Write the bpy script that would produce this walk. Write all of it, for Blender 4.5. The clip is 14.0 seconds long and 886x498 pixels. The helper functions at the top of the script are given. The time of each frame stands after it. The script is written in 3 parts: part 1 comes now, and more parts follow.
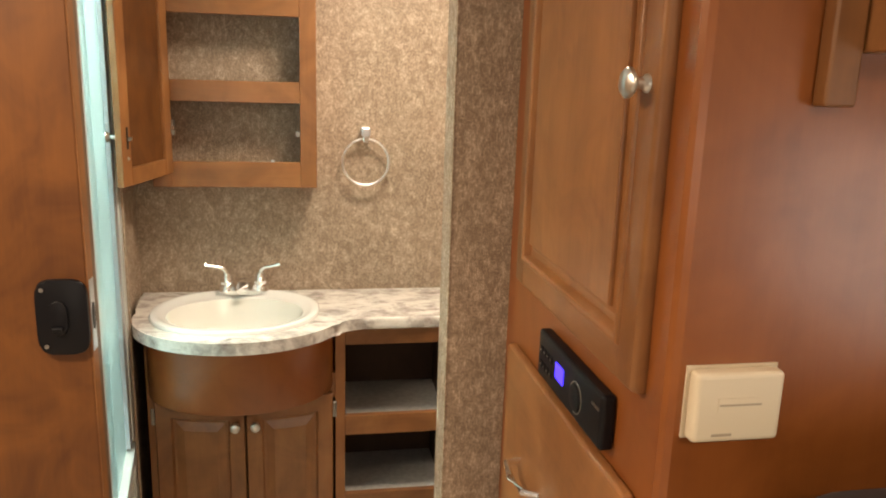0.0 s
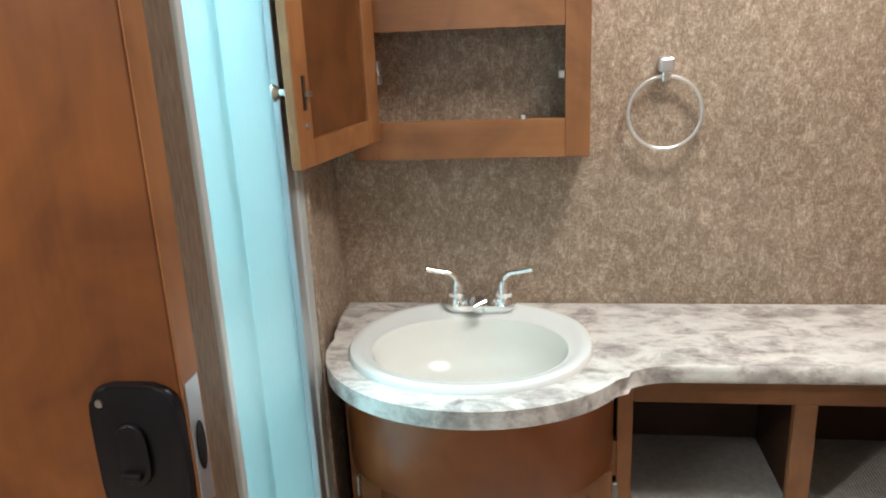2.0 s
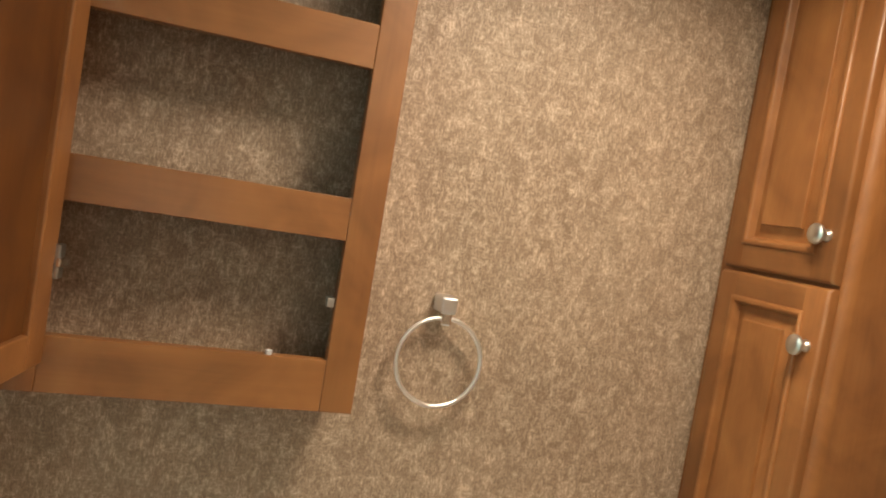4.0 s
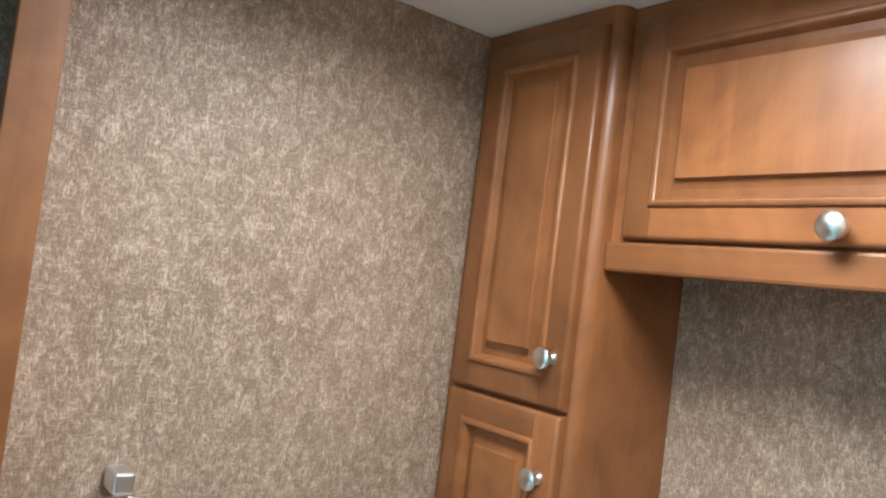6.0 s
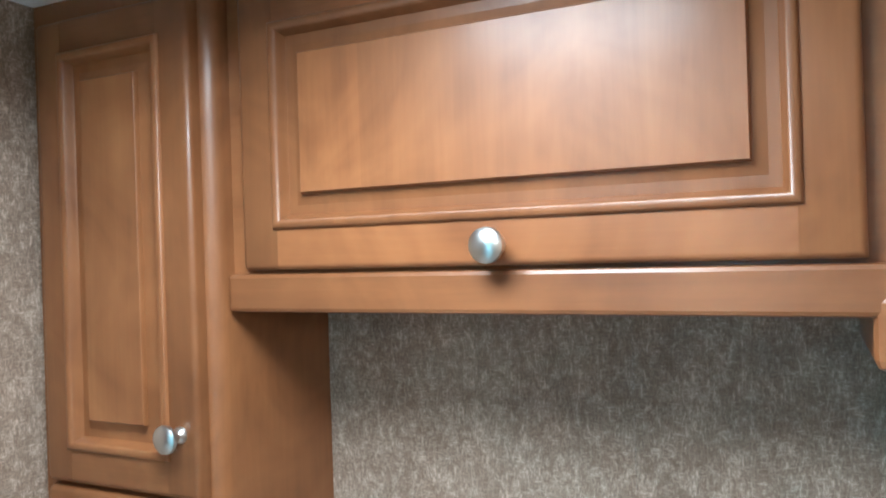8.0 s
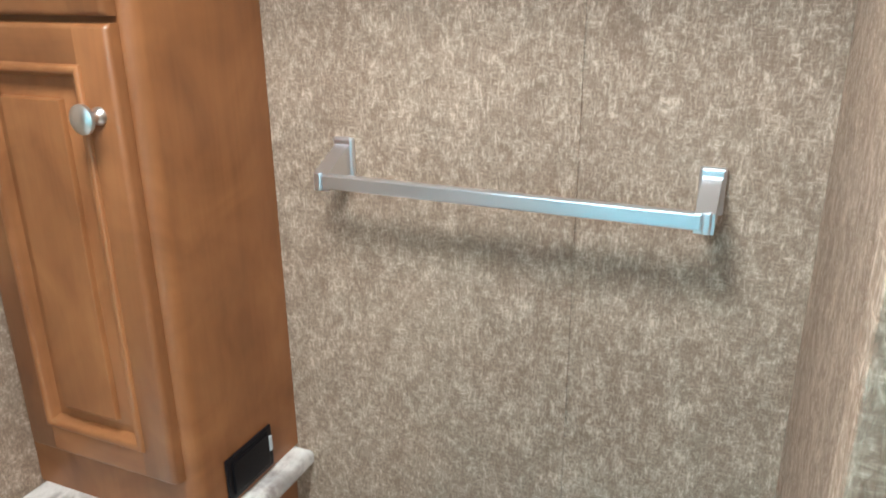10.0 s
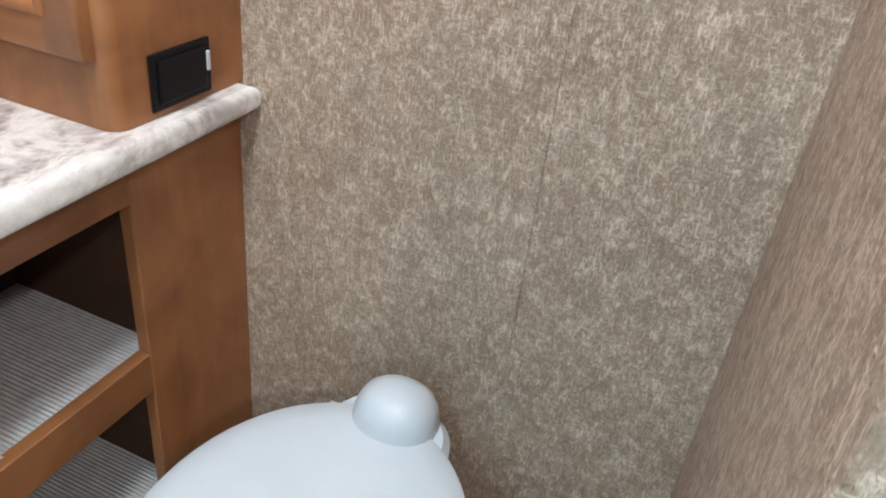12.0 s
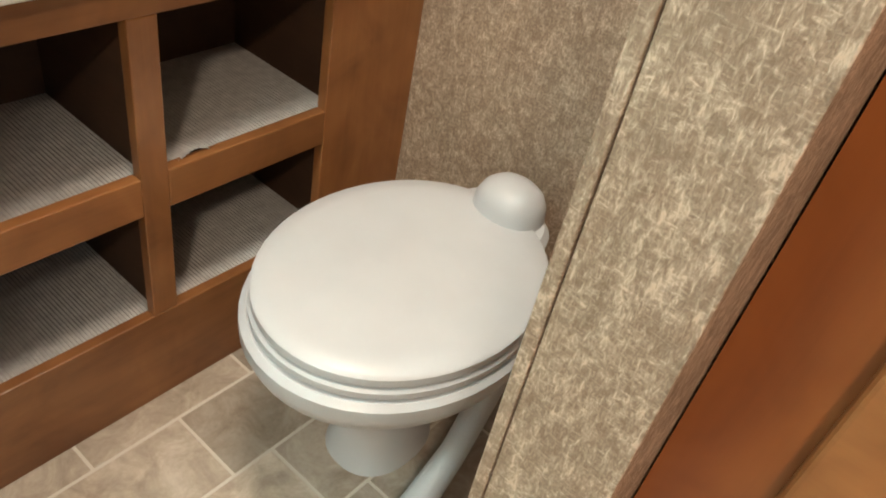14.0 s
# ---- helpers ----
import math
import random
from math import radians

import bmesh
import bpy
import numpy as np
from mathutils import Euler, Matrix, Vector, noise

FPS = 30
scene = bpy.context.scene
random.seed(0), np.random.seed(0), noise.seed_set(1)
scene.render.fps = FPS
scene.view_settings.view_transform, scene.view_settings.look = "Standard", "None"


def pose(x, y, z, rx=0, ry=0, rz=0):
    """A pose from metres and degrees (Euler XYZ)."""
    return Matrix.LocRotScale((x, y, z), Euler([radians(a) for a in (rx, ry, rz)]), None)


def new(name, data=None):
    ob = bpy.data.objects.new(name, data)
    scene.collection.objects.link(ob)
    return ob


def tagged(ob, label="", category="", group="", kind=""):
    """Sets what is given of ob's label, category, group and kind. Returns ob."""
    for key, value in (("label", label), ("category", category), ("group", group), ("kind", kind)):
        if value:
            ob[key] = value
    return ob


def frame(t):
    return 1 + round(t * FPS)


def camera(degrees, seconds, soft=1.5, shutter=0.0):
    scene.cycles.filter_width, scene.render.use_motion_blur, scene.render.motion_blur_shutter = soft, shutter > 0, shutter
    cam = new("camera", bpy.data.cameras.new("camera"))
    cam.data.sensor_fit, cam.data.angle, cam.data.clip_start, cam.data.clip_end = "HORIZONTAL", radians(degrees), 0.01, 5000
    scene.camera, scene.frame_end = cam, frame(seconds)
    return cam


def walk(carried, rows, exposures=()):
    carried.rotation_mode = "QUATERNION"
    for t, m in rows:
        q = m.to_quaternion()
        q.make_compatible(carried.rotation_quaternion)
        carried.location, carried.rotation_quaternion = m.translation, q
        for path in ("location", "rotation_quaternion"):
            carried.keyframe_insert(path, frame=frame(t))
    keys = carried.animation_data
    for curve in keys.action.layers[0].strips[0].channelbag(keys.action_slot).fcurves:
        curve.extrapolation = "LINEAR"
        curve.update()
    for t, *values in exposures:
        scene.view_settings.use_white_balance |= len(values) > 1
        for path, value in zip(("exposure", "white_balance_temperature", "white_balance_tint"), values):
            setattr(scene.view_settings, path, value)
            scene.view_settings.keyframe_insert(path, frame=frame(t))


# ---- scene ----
# ---------------------------------------------------------------- camera
cam = camera(60.5, 14.0, soft=2.0)
ROWS = [
    (0.0, 0.000, 0.000, 1.479, -9.800, -12.830, -1.740),
    (0.5, 0.032, 0.147, 1.459, -0.720, -13.280, -0.590),
    (1.0, -0.008, 0.392, 1.459, 3.650, -14.800, 0.410),
    (1.5, -0.054, 0.607, 1.434, 5.530, -16.990, 1.670),
    (2.0, -0.067, 0.821, 1.411, 7.180, -17.020, 2.500),
    (2.5, -0.124, 0.985, 1.419, 6.050, -13.660, 1.420),
    (3.0, -0.197, 1.125, 1.414, -2.960, -9.770, -4.170),
    (3.5, -0.248, 1.210, 1.433, -12.060, -5.680, -7.780),
    (6.0, -0.136, 1.418, 1.601, -38.250, 2.650, -7.140),
    (6.5, -0.065, 1.487, 1.658, -46.470, 4.070, -4.860),
    (7.0, -0.023, 1.525, 1.679, -53.840, 4.320, -3.160),
    (7.5, 0.019, 1.544, 1.694, -59.810, 3.550, -0.790),
    (8.0, 0.049, 1.545, 1.715, -64.380, 0.060, 1.790),
    (8.5, 0.066, 1.545, 1.665, -66.130, -6.920, 1.990),
    (9.0, 0.073, 1.520, 1.607, -66.380, -14.100, 2.240),
    (11.3, 0.137, 1.556, 1.269, -66.470, -25.900, -2.550),
    (11.5, 0.140, 1.553, 1.236, -66.269, -27.655, -3.485),
    (12.0, 0.147, 1.546, 1.153, -65.762, -32.018, -5.804),
    (12.5, 0.155, 1.540, 1.080, -65.900, -36.900, -7.000),
    (13.0, 0.124, 1.532, 1.059, -64.716, -40.285, -9.111),
    (13.5, -0.004, 1.448, 1.085, -59.081, -40.055, -11.166),
    (14.0, -0.047, 1.376, 1.106, -49.053, -39.733, -9.769),
]
EXPOSURES = [(0.0, 0.5, 8000, 12), (0.6, 0.42, 6600, 8), (1.0, 0.38, 6400, 8), (2.0, 0.3, 6000, 7), (2.6, 0.12, 7000, 9), (3.2, 0.08, 8300, 13), (3.7, 0.1, 8300, 13), (5.8, 0.15, 5900, 8), (7.5, 0.2, 5000, 3), (8.5, 0.32, 4950, 0), (9.2, 0.42, 5250, 2), (11.3, 0.68, 5700, 8), (12.7, 0.75, 5450, 11), (13.3, 0.62, 6500, 12), (14.0, 0.55, 7500, 14)]
walk(cam, [(t, pose(x, y, z, 90 + pitch, roll, yaw)) for t, x, y, z, yaw, pitch, roll in ROWS], EXPOSURES)

# ---------------------------------------------------------------- plan, in metres
N, E, W = 2.454, 0.945, -0.53          # bathroom walls
CEIL = 2.05
PS, PN = 1.42, 1.475                   # the partition's two faces
JR, JL = 0.272, -0.415                 # the doorway's jambs
F = 2.165                              # vanity front
TOP = 0.781                            # countertop
TX, TY = 0.721, 2.157                  # tower front and side

# ---------------------------------------------------------------- light
world = bpy.data.worlds.new("world")
scene.world = world
world.use_nodes = True
bg = world.node_tree.nodes["Background"]
sky = world.node_tree.nodes.new("ShaderNodeTexSky")
sky.sky_type, sky.sun_disc, sky.sun_elevation, sky.sun_rotation = "NISHITA", False, radians(40), radians(200)
world.node_tree.links.new(sky.outputs[0], bg.inputs[0])
bg.inputs[1].default_value = 0.1


def area(name, m, size, watts, colour, shape="DISK", size_y=None):
    lamp = bpy.data.lights.new(name, "AREA")
    lamp.shape, lamp.size, lamp.energy, lamp.color = shape, size, watts, colour
    if size_y:
        lamp.size_y = size_y
    ob = new(name, lamp)
    ob.matrix_world = m
    return ob


area("bathroom_lamp", pose(0.31, 1.84, CEIL - 0.012), 0.34, 12.5, (1.0, 0.93, 0.84)).data.spread = radians(166)
area("room_lamp", pose(-0.95, 0.75, CEIL - 0.012), 0.22, 21.0, (1.0, 0.88, 0.74))
area("room_lamp_far", pose(0.6, -0.8, CEIL - 0.012), 0.22, 13.0, (1.0, 0.88, 0.74))
area("shower_skylight", pose(-0.95, 1.95, CEIL + 0.10), 0.36, 19.0, (0.68, 0.95, 1.0), "RECTANGLE", 0.5)
# Unseen fill from behind, added to brighten the vanity's apron.
area("rear_window_light", pose(-0.45, -1.72, 1.15, 90, 0, 0), 0.9, 4.0, (0.92, 0.96, 1.0), "RECTANGLE", 0.6)
area("room_window_light", pose(1.72, -0.65, 1.05, 90, 0, 90), 0.9, 7.0, (0.85, 0.92, 1.0), "RECTANGLE", 0.6)


# ---------------------------------------------------------------- materials
def mat(name, colour=(0.8, 0.8, 0.8), rough=0.5, metal=0.0, **more):
    m = bpy.data.materials.new(name)
    m.use_nodes = True
    b = m.node_tree.nodes["Principled BSDF"]
    b.inputs["Base Color"].default_value = (*colour, 1)
    b.inputs["Roughness"].default_value = rough
    b.inputs["Metallic"].default_value = metal
    for key, value in more.items():
        b.inputs[key.replace("_", " ")].default_value = value
    return m


def node(m, kind, **inputs):
    n = m.node_tree.nodes.new(kind)
    for key, value in inputs.items():
        n.inputs[key].default_value = value
    return n


def wire(m, a, b):
    m.node_tree.links.new(a, b)


def coords(m, scale=(1, 1, 1), spin=(0, 0, 0), world_space=True):
    mp = node(m, "ShaderNodeMapping")
    mp.inputs["Scale"].default_value = scale
    mp.inputs["Rotation"].default_value = spin
    if world_space:
        wire(m, node(m, "ShaderNodeNewGeometry").outputs["Position"], mp.inputs[0])
    else:
        wire(m, node(m, "ShaderNodeTexCoord").outputs["Object"], mp.inputs[0])
    return mp.outputs[0]


def noise_of(m, vec, scale, detail=4.0, rough=0.55, distortion=0.0):
    n = node(m, "ShaderNodeTexNoise", Scale=scale, Detail=detail, Roughness=rough, Distortion=distortion)
    wire(m, vec, n.inputs["Vector"])
    return n.outputs["Fac"]


def ramp(m, fac, *stops):
    r = node(m, "ShaderNodeValToRGB")
    els = r.color_ramp.elements
    els[0].position, els[0].color = stops[0][0], (*stops[0][1], 1)
    els[1].position, els[1].color = stops[-1][0], (*stops[-1][1], 1)
    for p, c in stops[1:-1]:
        els.new(p).color = (*c, 1)
    wire(m, fac, r.inputs[0])
    return r.outputs[0]


def math_of(m, op, a, b):
    n = node(m, "ShaderNodeMath")
    n.operation = op
    for i, v in enumerate((a, b)):
        if isinstance(v, (int, float)):
            n.inputs[i].default_value = v
        else:
            wire(m, v, n.inputs[i])
    return n.outputs[0]


def mixed(m, fac, a, b, blend="MIX"):
    n = node(m, "ShaderNodeMix")
    n.data_type, n.blend_type = "RGBA", blend
    if isinstance(fac, (int, float)):
        n.inputs[0].default_value = fac
    else:
        wire(m, fac, n.inputs[0])
    for i, v in ((6, a), (7, b)):
        if isinstance(v, tuple):
            n.inputs[i].default_value = (*v, 1)
        else:
            wire(m, v, n.inputs[i])
    return n.outputs[2]


def bump(m, height, strength=0.2, distance=0.002):
    n = node(m, "ShaderNodeBump", Strength=strength, Distance=distance)
    wire(m, height, n.inputs["Height"])
    wire(m, n.outputs[0], m.node_tree.nodes["Principled BSDF"].inputs["Normal"])


def colour_of(m, out):
    wire(m, out, m.node_tree.nodes["Principled BSDF"].inputs["Base Color"])


def rough_of(m, out):
    wire(m, out, m.node_tree.nodes["Principled BSDF"].inputs["Roughness"])


def wood(name, along, dark, mid, light, rough=0.34, coat=0.25, burl=0.5):
    """Stained maple: soft streaks along one axis, cloudy figure across it."""
    m = mat(name, mid, rough + 0.10, 0.0, Coat_Weight=coat * 0.9, Coat_Roughness=0.2, Specular_IOR_Level=0.4)
    s = [17.0, 17.0, 17.0]
    s["xyz".index(along)] = 2.2
    fine = [220.0, 220.0, 220.0]
    fine["xyz".index(along)] = 7.0
    v = coords(m, tuple(s))
    streak = noise_of(m, v, 1.0, 5.0, 0.6, 0.6)
    grain = noise_of(m, coords(m, tuple(fine)), 1.0, 2.0, 0.5)
    cloud = noise_of(m, coords(m, (1, 1, 1)), 7.0, 3.0, 0.6, 0.8)
    base = ramp(m, streak, (0.22, dark), (0.5, mid), (0.80, light))
    cloudy = ramp(m, cloud, (0.3, dark), (0.7, light))
    base = mixed(m, burl, base, cloudy)
    base = mixed(m, 0.05, base, ramp(m, grain, (0.35, dark), (0.65, light)))
    rnd = node(m, "ShaderNodeObjectInfo").outputs["Random"]
    hsv = node(m, "ShaderNodeHueSaturation")
    wire(m, math_of(m, "ADD", math_of(m, "MULTIPLY", rnd, 0.34), 0.83), hsv.inputs["Value"])
    wire(m, base, hsv.inputs["Color"])
    colour_of(m, hsv.outputs[0])
    bump(m, grain, 0.04, 0.001)
    return m


DARK, MID, LIGHT = (0.130, 0.047, 0.015), (0.235, 0.092, 0.030), (0.345, 0.148, 0.053)
WZ = wood("maple_vertical", "z", DARK, MID, LIGHT)
WX = wood("maple_along_x", "x", DARK, MID, LIGHT)
WY = wood("maple_along_y", "y", DARK, MID, LIGHT)
PANELW = wood("maple_veneer", "z", (0.215, 0.060, 0.014), (0.295, 0.086, 0.021), (0.37, 0.117, 0.031), 0.28, 0.35, 0.6)
DOORW = wood("sliding_door_veneer", "z", (0.055, 0.016, 0.004), (0.116, 0.037, 0.0075), (0.180, 0.064, 0.014), 0.42, 0.10, 0.62)
# Near-black browns: the deep shade of the open shelves put into the wood.
INW_SHADED = wood("cabinet_inside_shaded", "y", (0.028, 0.012, 0.006), (0.042, 0.019, 0.009), (0.06, 0.028, 0.013), 0.6, 0.0)


def wallpaper(name, gloss=0.42, k=1.0):
    """Brown vinyl wall covering with a scratchy grass-cloth print."""
    m = mat(name, (0.3, 0.22, 0.15), gloss)
    up = noise_of(m, coords(m, (330 * k, 330 * k, 95 * k)), 1.0, 2.5, 0.6, 0.7)
    side = noise_of(m, coords(m, (105 * k, 105 * k, 340 * k)), 1.0, 2.5, 0.6, 0.7)
    fleck = noise_of(m, coords(m, (620 * k, 620 * k, 230 * k), (0.25, 0.2, 0)), 1.0, 2.0, 0.6, 0.8)
    blot = noise_of(m, coords(m, (1.2, 1.2, 0.8)), 42.0 * k, 3.0, 0.6, 1.0)
    wide = noise_of(m, coords(m, (1, 1, 1)), 5.0, 4.0, 0.6)
    scratch = math_of(m, "MAXIMUM", up, math_of(m, "MULTIPLY", side, 0.95))
    mix = math_of(m, "ADD", math_of(m, "MULTIPLY", scratch, 0.50), math_of(m, "MULTIPLY", blot, 0.28))
    mix = math_of(m, "ADD", mix, math_of(m, "MULTIPLY", fleck, 0.22))
    base = ramp(m, mix, (0.41, (0.185, 0.127, 0.086)), (0.50, (0.280, 0.202, 0.144)), (0.55, (0.405, 0.307, 0.228)), (0.63, (0.72, 0.575, 0.455)))
    base = mixed(m, 0.2, base, ramp(m, wide, (0.3, (0.20, 0.148, 0.102)), (0.7, (0.46, 0.365, 0.275))))
    colour_of(m, base)
    shine = math_of(m, "MULTIPLY", math_of(m, "SUBTRACT", mix, 0.42), 1.9)
    rough_of(m, math_of(m, "MAXIMUM", math_of(m, "SUBTRACT", 0.66, shine), 0.24))
    bump(m, math_of(m, "ADD", mix, math_of(m, "MULTIPLY", fleck, 0.4)), 0.9, 0.0014)
    return m


PAPER = wallpaper("wall_covering")
# Browns darker than the wall covering, for the strip over the partition's end.
COVERM = mat("dark_brown_cover", (0.12, 0.08, 0.052), 0.5)
colour_of(COVERM, ramp(COVERM, noise_of(COVERM, coords(COVERM, (260, 260, 40)), 1.0, 4.0), (0.3, (0.075, 0.048, 0.030)), (0.7, (0.17, 0.118, 0.080))))
CEILM = mat("ceiling_white", (0.78, 0.78, 0.75), 0.6)
bump(CEILM, noise_of(CEILM, coords(CEILM), 260.0, 3.0), 0.15, 0.001)
colour_of(CEILM, ramp(CEILM, noise_of(CEILM, coords(CEILM), 6.0, 4.0), (0.3, (0.82, 0.82, 0.80)), (0.7, (0.87, 0.87, 0.85))))

STONE = mat("marble_laminate", (0.7, 0.66, 0.62), 0.25, 0.0, Coat_Weight=0.2)
v1 = noise_of(STONE, coords(STONE, (10, 16, 14), (0, 0, 0.12)), 1.0, 7.0, 0.68, 0.5)
v2 = noise_of(STONE, coords(STONE, (22, 40, 30), (0, 0, -0.2)), 1.0, 6.0, 0.7, 0.4)
v3 = noise_of(STONE, coords(STONE), 160.0, 3.0, 0.6)
c1 = ramp(STONE, v1, (0.37, (0.16, 0.125, 0.12)), (0.45, (0.36, 0.31, 0.295)), (0.51, (0.70, 0.66, 0.62)), (0.62, (0.84, 0.81, 0.77)))
c2 = ramp(STONE, v2, (0.34, (0.24, 0.19, 0.18)), (0.46, (0.62, 0.58, 0.53)), (0.6, (0.82, 0.79, 0.74)))
colour_of(STONE, mixed(STONE, 0.12, mixed(STONE, 0.42, c1, c2), ramp(STONE, v3, (0.3, (0.4, 0.36, 0.33)), (0.7, (0.85, 0.82, 0.78)))))

CERAMIC = mat("white_porcelain", (0.80, 0.81, 0.79), 0.12, 0.0, Coat_Weight=0.4)
CERAMIC_IN = mat("cream_basin_glaze", (0.80, 0.80, 0.75), 0.2, 0.0, Coat_Weight=0.3)
PLASTIC = mat("white_toilet_plastic", (0.78, 0.79, 0.78), 0.36)
colour_of(PLASTIC, ramp(PLASTIC, noise_of(PLASTIC, coords(PLASTIC), 9.0, 3.0), (0.3, (0.47, 0.495, 0.515)), (0.7, (0.51, 0.535, 0.555))))
CHROME = mat("chrome", (0.92, 0.93, 0.94), 0.16, 1.0)
NICKEL = mat("brushed_nickel", (0.66, 0.66, 0.64), 0.3, 1.0)
BARM = mat("bright_bar_metal", (0.78, 0.80, 0.84), 0.32, 1.0)
RINGM = mat("satin_chrome", (0.93, 0.93, 0.94), 0.34, 1.0)
STEEL = mat("dull_hinge_steel", (0.45, 0.44, 0.42), 0.35, 1.0)
BLACK = mat("black_plastic", (0.004, 0.004, 0.006), 0.42, 0.0, Specular_IOR_Level=0.25)
bump(BLACK, noise_of(BLACK, coords(BLACK), 900.0, 2.0), 0.12, 0.0005)
DARKGAP = mat("dark_gap", (0.03, 0.018, 0.01), 0.7)
CREAM = mat("cream_plastic", (0.72, 0.62, 0.47), 0.45)
LABEL = mat("grey_print", (0.42, 0.34, 0.25), 0.6)
ALU = mat("white_painted_aluminium", (0.62, 0.66, 0.66), 0.3, 0.35)
ALUBLUE = mat("satin_aluminium", (0.55, 0.60, 0.66), 0.28, 0.8)
FIBRE = mat("white_shower_fibreglass", (0.78, 0.82, 0.82), 0.25)
colour_of(FIBRE, ramp(FIBRE, noise_of(FIBRE, coords(FIBRE), 4.0, 3.0), (0.3, (0.74, 0.79, 0.79)), (0.7, (0.80, 0.84, 0.84))))
GLASS = mat("obscure_shower_glass", (0.72, 0.95, 0.97), 0.35, 0.0, Transmission_Weight=1.0, IOR=1.3)
bump(GLASS, noise_of(GLASS, coords(GLASS, (90, 90, 60)), 1.0, 3.0, 0.6, 1.0), 0.15, 0.001)
GLASS2 = mat("textured_shower_glass", (0.66, 0.86, 0.88), 0.45, 0.0, Transmission_Weight=1.0, IOR=1.3)
bump(GLASS2, noise_of(GLASS2, coords(GLASS2, (60, 60, 40)), 1.0, 3.0, 0.6, 1.0), 0.25, 0.0015)
DISPLAY = mat("blue_display", (0.01, 0.01, 0.2), 0.3, 0.0, Emission_Color=(0.03, 0.02, 1.0, 1), Emission_Strength=3.0)
LINER = mat("ribbed_shelf_liner", (0.50, 0.49, 0.47), 0.7)
colour_of(LINER, ramp(LINER, noise_of(LINER, coords(LINER), 60.0, 4.0), (0.3, (0.33, 0.32, 0.31)), (0.7, (0.44, 0.43, 0.42))))

TILE = mat("stone_look_vinyl_tile", (0.4, 0.33, 0.26), 0.38)
tn = noise_of(TILE, coords(TILE), 14.0, 6.0, 0.65, 0.9)
tg = noise_of(TILE, coords(TILE), 120.0, 3.0, 0.6)
tb = ramp(TILE, tn, (0.32, (0.29, 0.235, 0.185)), (0.5, (0.44, 0.37, 0.30)), (0.68, (0.60, 0.535, 0.455)))
tb = mixed(TILE, 0.2, tb, ramp(TILE, tg, (0.3, (0.22, 0.18, 0.14)), (0.7, (0.5, 0.44, 0.37))))
th = node(TILE, "ShaderNodeHueSaturation")
wire(TILE, math_of(TILE, "ADD", math_of(TILE, "MULTIPLY", node(TILE, "ShaderNodeObjectInfo").outputs["Random"], 0.6), 0.52), th.inputs["Value"])
wire(TILE, tb, th.inputs["Color"])
colour_of(TILE, th.outputs[0])
bump(TILE, tn, 0.12, 0.001)
GROUT = mat("pale_grout", (0.56, 0.52, 0.46), 0.8)
bump(GROUT, noise_of(GROUT, coords(GROUT), 400.0, 3.0), 0.3, 0.001)


# ---------------------------------------------------------------- mesh tools
def base_of(ob):
    while ob is not None and ob.parent:
        ob = ob.parent
    return ob.location.copy() if ob is not None else Vector((0, 0, 0))


def thing(name, at, label, category, group=""):
    ob = new(name)
    ob.location = at
    ob.empty_display_size = 0.05
    return tagged(ob, label, category, group)


def part(name, bm, material, parent=None, label="", smooth=False):
    """Links a bmesh, drawn in world metres, as one mesh object under a thing or a part."""
    if parent is not None:
        bmesh.ops.translate(bm, verts=bm.verts, vec=-base_of(parent))
    me = bpy.data.meshes.new(name)
    bmesh.ops.recalc_face_normals(bm, faces=bm.faces)
    bm.to_mesh(me)
    bm.free()
    me.materials.append(material)
    if smooth:
        me.shade_smooth()
        me.set_sharp_from_angle(angle=radians(40))
    ob = new(name, me)
    ob.parent = parent
    return tagged(ob, label)


def setting(name, bm, material, label, category):
    return tagged(part(name, bm, material), label, category, "", "structure")


def add_box(bm, x0, x1, y0, y1, z0, z1, bevel=0.0, seg=2):
    r = bmesh.ops.create_cube(bm, size=1.0)
    vs = r["verts"]
    for q in vs:
        q.co = Vector((x0 + (q.co.x + 0.5) * (x1 - x0), y0 + (q.co.y + 0.5) * (y1 - y0), z0 + (q.co.z + 0.5) * (z1 - z0)))
    if bevel:
        es = list({e for q in vs for e in q.link_edges})
        bmesh.ops.bevel(bm, geom=es, offset=bevel, segments=seg, affect="EDGES", profile=0.5)
    return bm


def box(x0, x1, y0, y1, z0, z1, bevel=0.0, seg=2):
    return add_box(bmesh.new(), x0, x1, y0, y1, z0, z1, bevel, seg)


def lathe(profile, seg=32, m=None, bm=None):
    """A solid of revolution about z: profile of (radius, z)."""
    bm = bm or bmesh.new()
    rings = []
    for r, z in profile:
        if r < 1e-6:
            rings.append([bm.verts.new((0, 0, z))])
        else:
            rings.append([bm.verts.new((r * math.cos(2 * math.pi * i / seg), r * math.sin(2 * math.pi * i / seg), z)) for i in range(seg)])
    for a, b in zip(rings, rings[1:]):
        for i in range(seg):
            j = (i + 1) % seg
            if len(a) == 1 and len(b) > 1:
                bm.faces.new((a[0], b[i], b[j]))
            elif len(b) == 1 and len(a) > 1:
                bm.faces.new((a[i], b[0], a[j]))
            elif len(a) > 1:
                bm.faces.new((a[i], b[i], b[j], a[j]))
    if m is not None:
        bmesh.ops.transform(bm, matrix=m, verts=[q for ring in rings for q in ring])
    return bm


